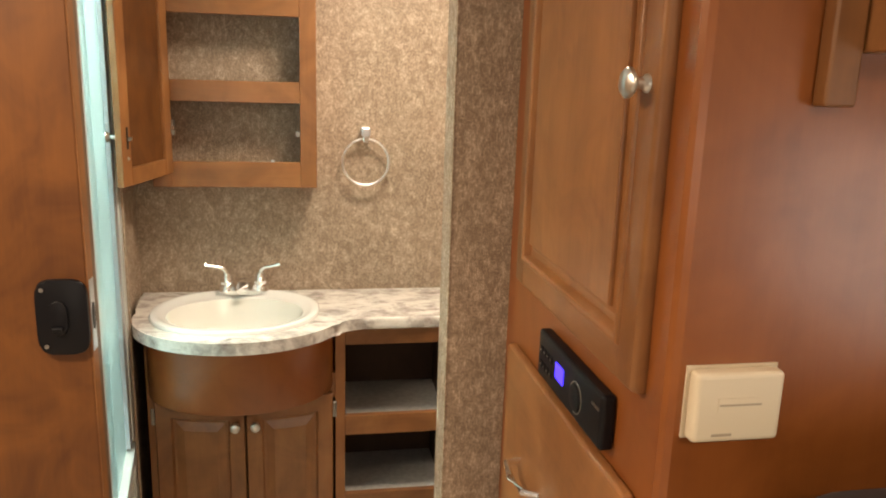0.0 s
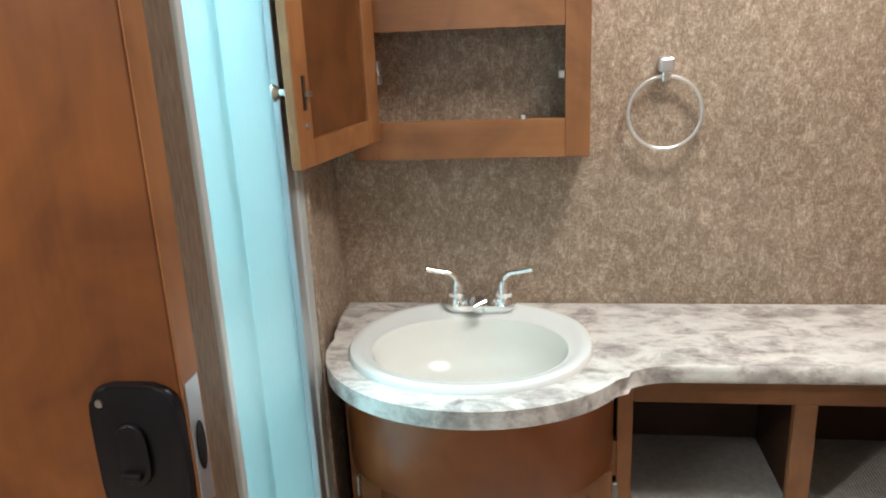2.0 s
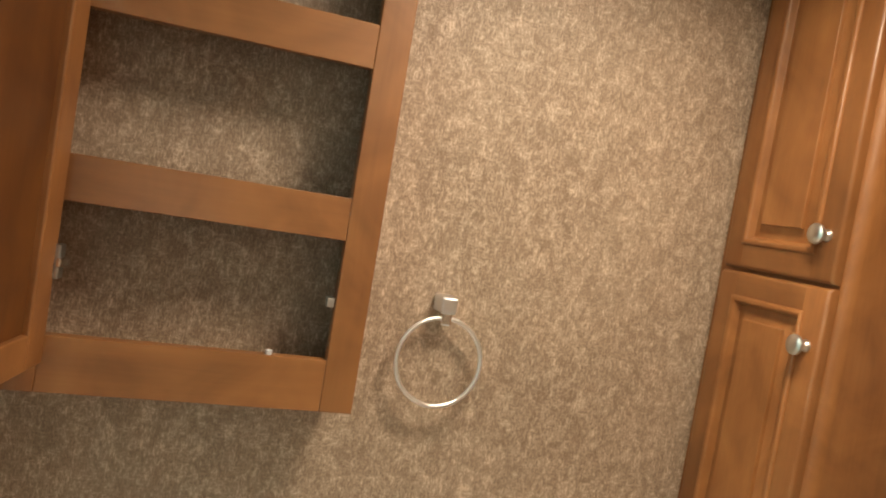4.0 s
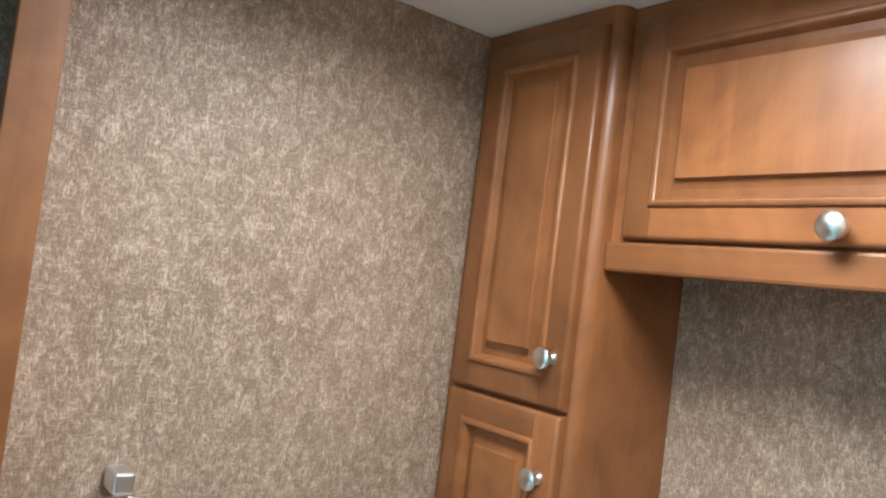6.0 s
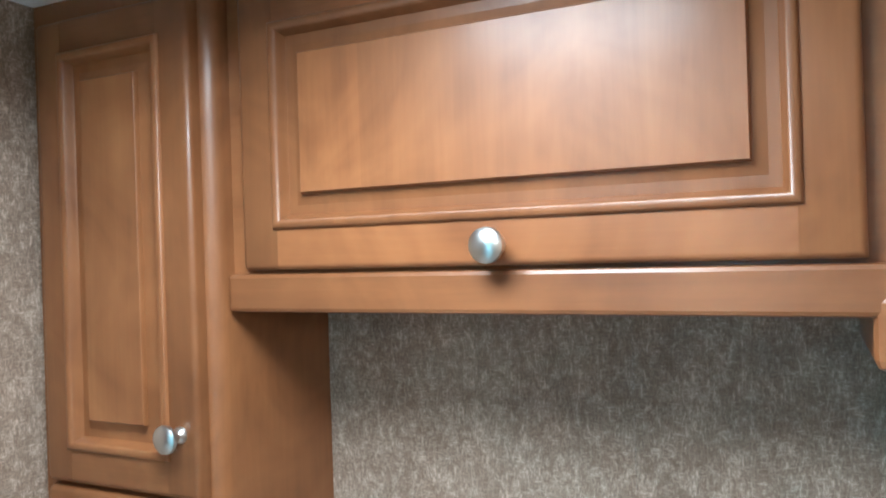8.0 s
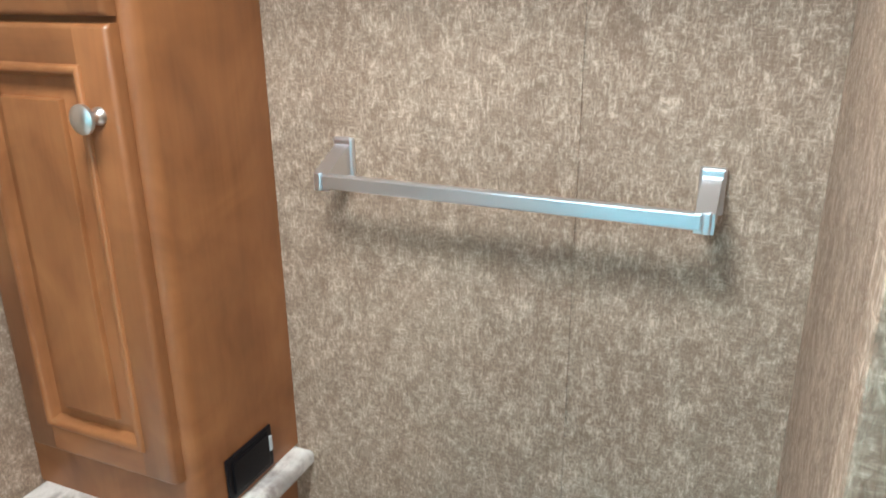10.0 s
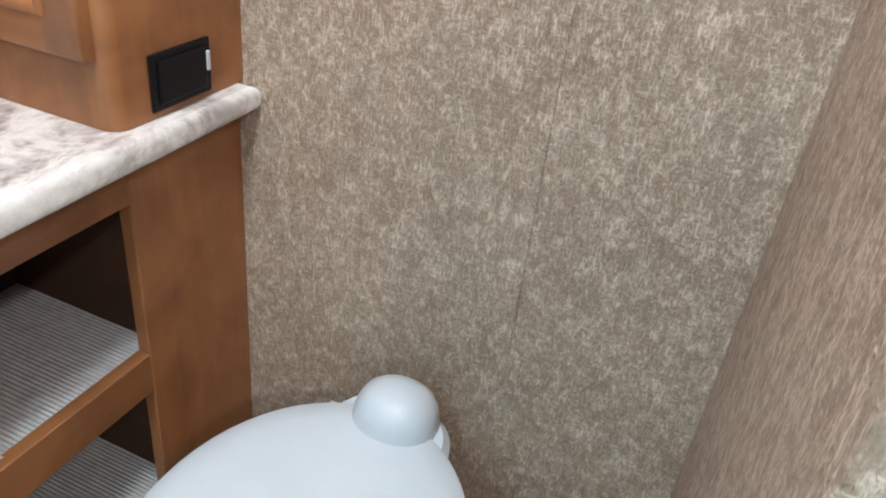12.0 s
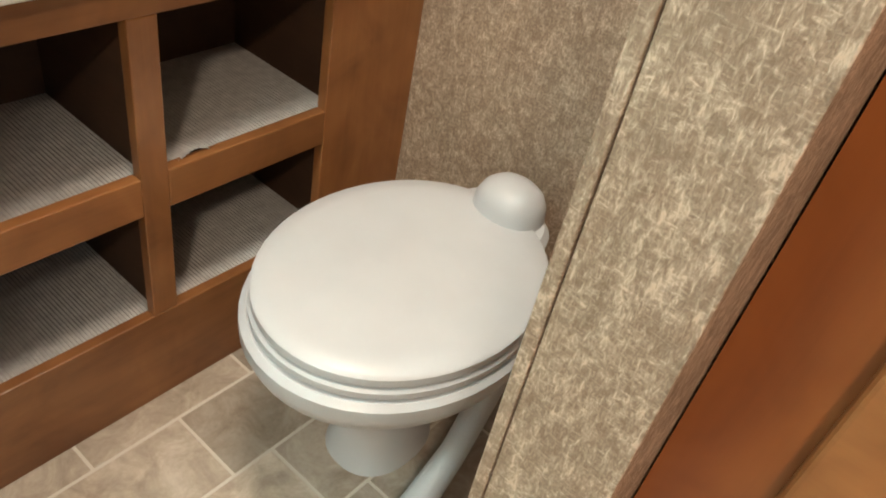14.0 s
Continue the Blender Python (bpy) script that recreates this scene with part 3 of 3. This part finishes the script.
# tap
tap = thing("tap", (SX + 0.008, 2.385, TOP + 0.012), "chrome two-handle tap on the basin rim", "tap")
ty, tz = 2.385, TOP + 0.010
tcx = SX + 0.008
part("base_plate", slab([(x, y) for x, y, _ in oval(tcx, ty, 0.076, 0.026, 0, 40, 3.5)], tz, tz + 0.014, 0.005), CHROME, tap, "", True)
for s in (-1, 1):
    hx = tcx + s * 0.0508
    b = part("handle_base", lathe([(0, 0), (0.027, 0), (0.0255, 0.012), (0.020, 0.019), (0.0215, 0.028), (0.017, 0.034), (0.0175, 0.046), (0.0125, 0.054), (0, 0.055)], 24, Matrix.Translation((hx, ty, tz + 0.012))), CHROME, tap, "", True)
    part("lever", tube([(hx, ty, tz + 0.056), (hx + s * 0.004, ty - 0.002, tz + 0.076), (hx + s * 0.016, ty - 0.004, tz + 0.084), (hx + s * 0.038, ty - 0.008, tz + 0.088), (hx + s * 0.064, ty - 0.012, tz + 0.095)], [0.008, 0.0075, 0.006, 0.0052, 0.006], 12), CHROME, b, "", True)
part("spout", tube([(tcx, ty, tz + 0.006), (tcx, ty - 0.004, tz + 0.026), (tcx, ty - 0.022, tz + 0.036), (tcx, ty - 0.052, tz + 0.034), (tcx, ty - 0.066, tz + 0.022)], [0.020, 0.020, 0.019, 0.018, 0.016], 16), CHROME, tap, "", True)
part("lift_rod", tube([(tcx, ty + 0.018, tz + 0.01), (tcx, ty + 0.018, tz + 0.030)], 0.0025, 8), CHROME, tap)

# ---------------------------------------------------------------- medicine cabinet
MX0, MX1, MY, MZ0, MZ1 = -0.452, 0.023, 2.328, 1.135, 1.93
med = thing("medicine_cabinet", ((MX0 + MX1) / 2, N, MZ0), "open stained maple wall cabinet with two bare compartments", "wall cabinet")
OX0, OX1, OB, OM0, OM1, OT = -0.398, -0.026, 1.211, 1.386, 1.447, 1.632
part("stile", box(MX0, OX0, MY, MY + 0.02, MZ0, MZ1, 0.002), WZ, med)
part("stile", box(OX1, MX1, MY, MY + 0.02, MZ0, MZ1, 0.002), WZ, med)
part("bottom_rail", box(OX0, OX1, MY + 0.0008, MY + 0.02, MZ0 + 0.0005, OB, 0.001), WX, med)
part("middle_rail", box(OX0, OX1, MY + 0.0008, MY + 0.02, OM0, OM1, 0.001), WX, med)
part("middle_rail", box(OX0, OX1, MY + 0.0008, MY + 0.02, OT, OT + 0.062, 0.001), WX, med)
part("top_rail", box(OX0, OX1, MY + 0.0008, MY + 0.02, MZ1 - 0.062, MZ1 - 0.0005, 0.001), WX, med)
for x0, x1 in ((MX0, MX0 + 0.012), (MX1 - 0.012, MX1)):
    part("side_panel", box(x0, x1, MY + 0.02, N, MZ0, MZ1), WZ, med)
for z0 in (MZ0 + 0.03, OM0 + 0.02, OT + 0.02, MZ1 - 0.02):
    part("shelf", box(MX0 + 0.012, MX1 - 0.012, MY + 0.02, N - 0.003, z0, z0 + 0.012), WX, med)
part("back_panel", box(MX0 + 0.012, MX1 - 0.012, N - 0.003, N, MZ0, MZ1), PAPER, med, "patterned wall covering as the back")
part("magnet_catch", box(OX1 - 0.012, OX1 - 0.001, MY + 0.003, MY + 0.02, 1.288, 1.302, 0.001), STEEL, med)
part("catch_stud", lathe([(0, 0), (0.005, 0), (0.005, 0.006), (0, 0.007)], 12, Matrix.Translation((-0.108, MY + 0.010, OB))), PLASTIC, med)
# its door, swung open past a right angle
hinge = Vector((-0.388, 2.304, 0))
DW = 0.318
ang = math.atan2(-0.318, -0.068)
dm = Matrix.Translation((hinge.x, hinge.y, MZ0 + 0.046)) @ Matrix.Rotation(ang, 4, "Z")
dh = MZ1 - MZ0 - 0.058
md = part("door", placed(box(0.004, DW - 0.004, -0.015, -0.009, 0.004, dh - 0.004), dm), DOORW, med, "raised-panel door standing open")
for x0 in (0, DW - 0.05):
    part("stile", placed(box(x0, x0 + 0.05, -0.019, 0, 0, dh, 0.003), dm), WZ, md)
for z0 in (0, dh - 0.045):
    part("rail", placed(box(0.05, DW - 0.05, -0.0185, -0.0005, z0, z0 + 0.045, 0.002), dm), WX, md)
for zz in (0.13, dh - 0.13):
    part("hinge", placed(box(-0.012, 0.006, -0.002, 0.006, zz - 0.022, zz + 0.022, 0.002), dm), STEEL, md)
    part("hinge_arm", placed(box(-0.022, 0.012, 0.004, 0.010, zz - 0.006, zz + 0.006, 0.002), dm), CHROME, md)
part("catch_plate", placed(box(DW - 0.032, DW - 0.024, 0.0, 0.003, 0.095, 0.150, 0.001), dm), DARKGAP, md)
part("catch_tongue", placed(box(DW - 0.040, DW - 0.026, 0.003, 0.009, 0.116, 0.124, 0.001), dm), STEEL, md)
part("bumper", placed(lathe([(0, 0), (0.005, 0), (0.004, 0.003), (0, 0.004)], 12, Matrix.Translation((DW - 0.03, 0, 0.07)) @ Matrix.Rotation(radians(-90), 4, "X")), dm), STEEL, md)
knob(md, dm @ Matrix.Translation((DW - 0.014, -0.019, 0.125)), 0.0155)

# towel ring
ringt = thing("towel_ring", (0.177, N, 1.30), "chrome towel ring on a square post", "towel ring")
part("post", box(0.163, 0.191, N - 0.044, N, 1.286, 1.314, 0.004), BARM, ringt)
part("clamp", box(0.168, 0.186, N - 0.040, N - 0.022, 1.266, 1.288, 0.003), CHROME, ringt)
rp = [(0.177 + 0.073 * math.sin(2 * math.pi * i / 64), N - 0.032 - 0.006 * (1 - math.cos(2 * math.pi * i / 64)) * 0.5, 1.205 + 0.073 * math.cos(2 * math.pi * i / 64)) for i in range(64)]
part("ring", tube(rp, 0.0038, 10, True), RINGM, ringt, "", True)

# ---------------------------------------------------------------- tower cabinet
tower = thing("tower_cabinet", (TX, TY, TOP), "tall narrow stained maple cabinet standing on the countertop", "cabinet")
bm = slab([(E - 0.001, TY), (E - 0.001, N - 0.001), (TX, N - 0.001), (TX, TY + 0.022)] + [(TX + 0.022 - 0.022 * math.cos(radians(a)), TY + 0.022 - 0.022 * math.sin(radians(a))) for a in (15, 30, 45, 60, 75, 90)], TOP + 0.0005, CEIL - 0.0005)
part("body", bm, WZ, tower, "", True)
TW = 0.255
for z0, z1, kz in ((1.4375, 2.018, 1.512), (0.862, 1.4305, 1.335)):
    d = panel_front(tower, WEST(TX - 0.0005, 2.428, z0), TW, z1 - z0, 0.019, 0.047, (WZ, WY), "door", "tall raised-panel door")
    knob(d, WEST(TX - 0.019, 2.199, kz), 0.0165)
# outlet plate on the tower's side
sw = thing("outlet_plate", (0.824, TY, 0.83), "black wall plate with one small white switch", "outlet")
part("plate", box(0.774, 0.876, TY - 0.005, TY, 0.790, 0.858, 0.002), BLACK, sw)
part("frame_rim", box(0.784, 0.866, TY - 0.0075, TY - 0.0045, 0.798, 0.850, 0.002), BLACK, sw)
part("switch", box(0.866, 0.8725, TY - 0.008, TY - 0.0045, 0.818, 0.842, 0.001), PLASTIC, sw, "white rocker")

# ---------------------------------------------------------------- overhead cabinet
OHX = 0.752
oh = thing("overhead_cabinet", (OHX, 1.83, 1.655), "stained maple overhead cabinet with one wide lift-up door", "cabinet")
part("body", box(OHX, E - 0.001, PN + 0.001, TY - 0.001, 1.672, CEIL - 0.0005), WY, oh)
part("bottom_rail", box(OHX - 0.014, OHX + 0.012, PN + 0.002, TY - 0.002, 1.650, 1.694, 0.005), WY, oh)
part("end_bracket", box(OHX - 0.016, E - 0.004, PN + 0.001, PN + 0.024, 1.606, 1.672, 0.010), WY, oh)
d = panel_front(oh, WEST(OHX - 0.0005, TY - 0.030, 1.698), 0.626, 0.322, 0.019, 0.050, (WZ, WY), "door", "wide raised-panel door", 5)
knob(d, WEST(OHX - 0.019, 1.817, 1.718), 0.0175)

# ---------------------------------------------------------------- towel bar
bar = thing("towel_bar", (E, 1.815, 1.245), "bright metal towel bar on two posts", "towel bar")
for yy in (2.040, 1.585):
    p = part("post", box(E - 0.010, E - 0.0005, yy - 0.014, yy + 0.014, 1.226, 1.278, 0.003), BARM, bar)
    bm = loft([[(E - 0.008, yy - 0.010, 1.232), (E - 0.008, yy + 0.010, 1.232), (E - 0.008, yy + 0.010, 1.270), (E - 0.008, yy - 0.010, 1.270)],
               [(E - 0.066, yy - 0.010, 1.222), (E - 0.066, yy + 0.010, 1.222), (E - 0.066, yy + 0.010, 1.244), (E - 0.066, yy - 0.010, 1.244)]])
    part("arm", bm, BARM, p)
part("bar", box(E - 0.068, E - 0.056, 1.587, 2.038, 1.225, 1.243, 0.002), BARM, bar)
part("end_cap", box(E - 0.070, E - 0.054, 1.578, 1.5868, 1.222, 1.246, 0.002), BARM, bar)
part("end_cap", box(E - 0.070, E - 0.054, 2.0382, 2.046, 1.222, 1.246, 0.002), BARM, bar)

# ---------------------------------------------------------------- toilet
toilet = thing("toilet", (0.62, 1.865, 0), "white plastic caravan toilet with closed lid", "toilet")
TCX, TCY = 0.619, 1.859
body = [oval(0.625, TCY, 0.098, 0.078, 0.0, 48, 2.3), oval(0.625, TCY, 0.090, 0.070, 0.03, 48, 2.2), oval(0.625, TCY, 0.080, 0.062, 0.10, 48), oval(0.62, TCY, 0.086, 0.068, 0.20, 48),
        oval(0.61, TCY, 0.130, 0.106, 0.245, 48), oval(0.612, TCY, 0.205, 0.166, 0.278, 48), oval(TCX - 0.003, TCY, 0.238, 0.194, 0.305, 48), oval(TCX - 0.004, TCY, 0.247, 0.203, 0.330, 48), oval(TCX - 0.004, TCY, 0.247, 0.203, 0.350, 48), oval(TCX - 0.002, TCY, 0.240, 0.196, 0.358, 48)]
part("bowl", loft(body), PLASTIC, toilet, "tapered white pedestal bowl", True)
seat = [oval(TCX, TCY, 0.233, 0.189, 0.359, 56), oval(TCX, TCY, 0.239, 0.195, 0.364, 56), oval(TCX, TCY, 0.239, 0.195, 0.374, 56), oval(TCX, TCY, 0.235, 0.191, 0.378, 56)]
part("seat", loft(seat), PLASTIC, toilet, "", True)
lid = [oval(TCX, TCY, 0.231, 0.187, 0.3805, 56), oval(TCX, TCY, 0.236, 0.192, 0.384, 56), oval(TCX, TCY, 0.236, 0.192, 0.396, 56), oval(TCX, TCY, 0.231, 0.187, 0.4005, 56), oval(TCX, TCY, 0.20, 0.16, 0.402, 56), oval(TCX, TCY, 0.08, 0.06, 0.404, 56)]
part("lid", loft(lid), PLASTIC, toilet, "smooth closed lid", True)
deck = [oval(0.80, TCY - 0.010, 0.10, 0.080, 0.20, 40, 2.6), oval(0.80, TCY - 0.008, 0.098, 0.090, 0.33, 40, 2.5), oval(0.80, TCY - 0.008, 0.098, 0.092, 0.384, 40, 2.5), oval(0.80, TCY - 0.008, 0.088, 0.082, 0.396, 40, 2.5)]
part("rear_deck", loft(deck), PLASTIC, toilet, "", True)
dome = [oval(0.848, TCY - 0.010, 0.054 * k, 0.060 * k, 0.386 + 0.74 * h, 40, 2.2) for k, h in ((1.06, 0.0), (1.0, 0.02), (0.96, 0.045), (0.84, 0.066), (0.62, 0.081), (0.34, 0.089), (0.08, 0.091))]
part("valve_cover", loft(dome), PLASTIC, toilet, "rounded white valve cover", True)
for s in (-1, 1):
    part("hinge", tube([(0.835, TCY + s * 0.075 - 0.012, 0.386), (0.835, TCY + s * 0.075 + 0.012, 0.386)], 0.007, 12), PLASTIC, toilet, "", True)
ped = tube([(0.76, 1.735, 0.27), (0.70, 1.715, 0.20), (0.62, 1.705, 0.11), (0.54, 1.70, 0.055), (0.49, 1.70, 0.04)], [0.024, 0.022, 0.022, 0.026, 0.024], 14)
part("flush_pedal", ped, PLASTIC, toilet, "white foot pedal", True)

# black latch on the partition's inner face
keeper = thing("door_latch", (0.313, PN, 1.09), "black plastic door latch with a small round knob", "door latch")
part("latch_plate", box(0.2905, 0.335, PN, 1.500, 1.072, 1.147, 0.004, 3), BLACK, keeper, "", True)
part("latch_lip", box(0.294, 0.306, 1.4995, 1.505, 1.082, 1.137, 0.002), BLACK, keeper, "", True)
part("thumb_knob", lathe([(0, 0), (0.007, 0), (0.0065, 0.004), (0.008, 0.008), (0.0065, 0.011), (0, 0.012)], 20, Matrix.Translation((0.323, 1.4995, 1.134)) @ Matrix.Rotation(radians(-90), 4, "X")), BLACK, keeper, "", True)

# baseboard and boxed-in corner
setting("baseboard", box(E - 0.022, E, 1.595, F, 0, 0.115, 0.004), WY, "stained wood baseboard with exposed staples", "baseboard")
setting("baseboard_cap", box(E - 0.040, E - 0.0222, 1.595, F, 0, 0.055, 0.004), WY, "stained wood quarter strip", "baseboard")
for yy in (1.632, 1.648, 1.735, 1.80):
    part("staple", box(E - 0.014, E - 0.012, yy, yy + 0.008, 0.115, 0.1162), CHROME, bpy.data.objects["baseboard"])
chase = thing("pipe_boxing", (0.86, 1.55, 0), "stained wood boxed-in pipe cover in the corner", "pipe cover")
part("lid_board", box(0.60, E - 0.012, PN + 0.001, 1.592, 0.150, 0.166, 0.002), WX, chase)
part("side_board", box(0.60, E - 0.001, 1.580, 1.592, 0, 0.1498, 0.001), WX, chase)
part("end_board", box(0.60, 0.612, PN + 0.001, 1.579, 0, 0.1498, 0.001), WZ, chase)
part("back_strip", box(E - 0.0118, E, PN + 0.001, 1.592, 0.150, 0.182, 0.002), WY, chase)
random.seed(4)
for k in range(7):
    yy, xx = 1.53 + 0.05 * random.random(), 0.70 + 0.22 * random.random()
    part("staple", box(xx, xx + 0.009, yy, yy + 0.002, 0.166, 0.1672), CHROME, chase)

# ---------------------------------------------------------------- pantry cabinet outside the bathroom
PX, PY0, PY1 = 0.392, 0.735, PS - 0.002
pan = thing("pantry_cabinet", (PX, PY0, 0), "tall stained maple pantry with a panel door and drawer", "cabinet")
part("body", slab([(1.30, PY0), (1.30, PY1), (PX, PY1), (PX, PY0 + 0.012), (PX + 0.004, PY0 + 0.004), (PX + 0.012, PY0)], 0, CEIL - 0.0005), PANELW, pan)
d = panel_front(pan, WEST(PX - 0.0005, 1.312, 1.118), 0.525, 0.86, 0.019, 0.050, (WZ, WY), "door", "tall raised-panel door")
knob(d, WEST(PX - 0.019, 0.815, 1.478), 0.0175)
dr = part("drawer_front", box(PX - 0.019, PX - 0.0005, 0.787, 1.337, 0.45, 0.985, 0.006, 3), WY, pan, "plain drawer front")
part("pull", tube([(PX - 0.019, 1.10, 0.80), (PX - 0.045, 1.11, 0.802), (PX - 0.052, 1.16, 0.802), (PX - 0.045, 1.21, 0.802), (PX - 0.019, 1.22, 0.80)], 0.006, 10), CHROME, dr, "bowed chrome pull", True)
part("lower_front", box(PX - 0.019, PX - 0.0005, 0.787, 1.337, 0.09, 0.44, 0.006, 3), WY, pan, "plain drawer front")

radio = thing("wall_radio", (PX, 1.0, 1.04), "black built-in radio with a small blue display", "radio")
rf = PX - 0.022
part("housing", box(rf, PX - 0.0005, 0.862, 1.140, 1.004, 1.082, 0.006, 3), BLACK, radio)
part("display", box(rf - 0.0012, rf + 0.001, 1.012, 1.048, 1.033, 1.058, 0.0004), DISPLAY, radio, "lit blue display")
part("dial", lathe([(0, 0), (0.020, 0), (0.019, 0.004), (0.012, 0.005), (0, 0.005)], 24, Matrix.Translation((rf, 0.955, 1.040)) @ Matrix.Rotation(radians(-90), 4, "Y")), BLACK, radio, "", True)
part("dial_ring", tube([(rf - 0.001, 0.955 + 0.023 * math.cos(2 * math.pi * i / 32), 1.040 + 0.023 * math.sin(2 * math.pi * i / 32)) for i in range(32)], 0.0008, 6, True), STEEL, radio)
for i in range(4):
    for j in (0, 1):
        part("button", box(rf - 0.002, rf + 0.001, 1.065 + 0.016 * i, 1.076 + 0.016 * i, 1.022 + 0.024 * j, 1.034 + 0.024 * j, 0.001), BLACK, radio)
        part("button_mark", box(rf - 0.0026, rf - 0.0019, 1.068 + 0.016 * i, 1.073 + 0.016 * i, 1.027 + 0.024 * j, 1.029 + 0.024 * j), STEEL, radio)
part("slot", box(rf - 0.001, rf + 0.001, 0.870, 0.895, 1.058, 1.062), STEEL, radio)

th_ = thing("thermostat", (0.47, PY0, 1.12), "cream plastic wall thermostat with a slide lever", "thermostat")
part("cover", box(0.413, 0.519, PY0 - 0.024, PY0 - 0.003, 1.090, 1.172, 0.006, 3), CREAM, th_)
part("back_plate", box(0.411, 0.521, PY0 - 0.003, PY0 - 0.0003, 1.088, 1.174), CREAM, th_)
part("scale_plate", box(0.440, 0.495, PY0 - 0.0248, PY0 - 0.0238, 1.127, 1.143), CREAM, th_)
part("lever_slot", box(0.442, 0.492, PY0 - 0.0254, PY0 - 0.0246, 1.134, 1.1362), LABEL, th_)
part("print", box(0.436, 0.460, PY0 - 0.0246, PY0 - 0.0238, 1.098, 1.101), LABEL, th_)

# shelf bracket and end of an overhead unit on the pantry's side
hood = thing("overhead_shelf", (0.7, 0.62, 1.47), "stained maple overhead unit beside the pantry", "cabinet")
part("bracket", box(0.520, 0.556, 0.712, PY0 - 0.0005, 1.460, CEIL - 0.001, 0.003), WZ, hood, "upright side board")
part("case", box(0.557, 1.2, 0.66, PY0 - 0.0005, 1.515, CEIL - 0.001, 0.003), WX, hood)
part("light_trim", box(0.557, 0.70, 0.648, 0.6595, 1.562, 1.572, 0.001), ALU, hood, "thin metal trim")

# dark rounded top of a seat back
seat_ = thing("seat_back", (0.60, 0.55, 0.0), "dark upholstered seat back below the thermostat", "seat")
SEATM = mat("dark_upholstery", (0.025, 0.025, 0.03), 0.55)
bump(SEATM, noise_of(SEATM, coords(SEATM), 300.0, 3.0), 0.3, 0.001)
part("cushion", box(0.46, 0.95, 0.50, 0.62, 0.40, 1.102, 0.05, 4), SEATM, seat_, "", True)
part("plinth", box(0.50, 0.95, 0.30, 0.62, 0.0, 0.40, 0.01), WX, seat_)

# ---------------------------------------------------------------- floor tiles, printed stone pieces
tile_mesh = {}


def tile(parent, x0, x1, y0, y1):
    key = (round(x1 - x0, 4), round(y1 - y0, 4))
    if key not in tile_mesh:
        w, h = key
        bm = box(0, w, 0, h, -0.003, 0.0, 0.0012, 1)
        me = bpy.data.meshes.new("tile")
        bm.to_mesh(me)
        bm.free()
        me.materials.append(TILE)
        tile_mesh[key] = me
    ob = new("tile", tile_mesh[key])
    ob.location = (x0, y0, 0)
    ob.parent = parent


fl = bpy.data.objects["floor"]
g = 0.0028
for r in range(-12, 4):
    y0 = 1.955 + 0.152 * r
    if y0 > N - 0.05:
        continue
    step = 0.304 if r % 2 else 0.152 * 1.5
    off = 0.39 - step * 5 + (0.0 if r == 0 else 0.152 * ((r * 2) % 3) / 2)
    k = 0
    while off + k * step < E:
        x0 = off + k * step
        if x0 > -0.9:
            tile(fl, x0 + g, min(x0 + step, E) - g, y0 + g, min(y0 + 0.152, N) - g)
        k += 1
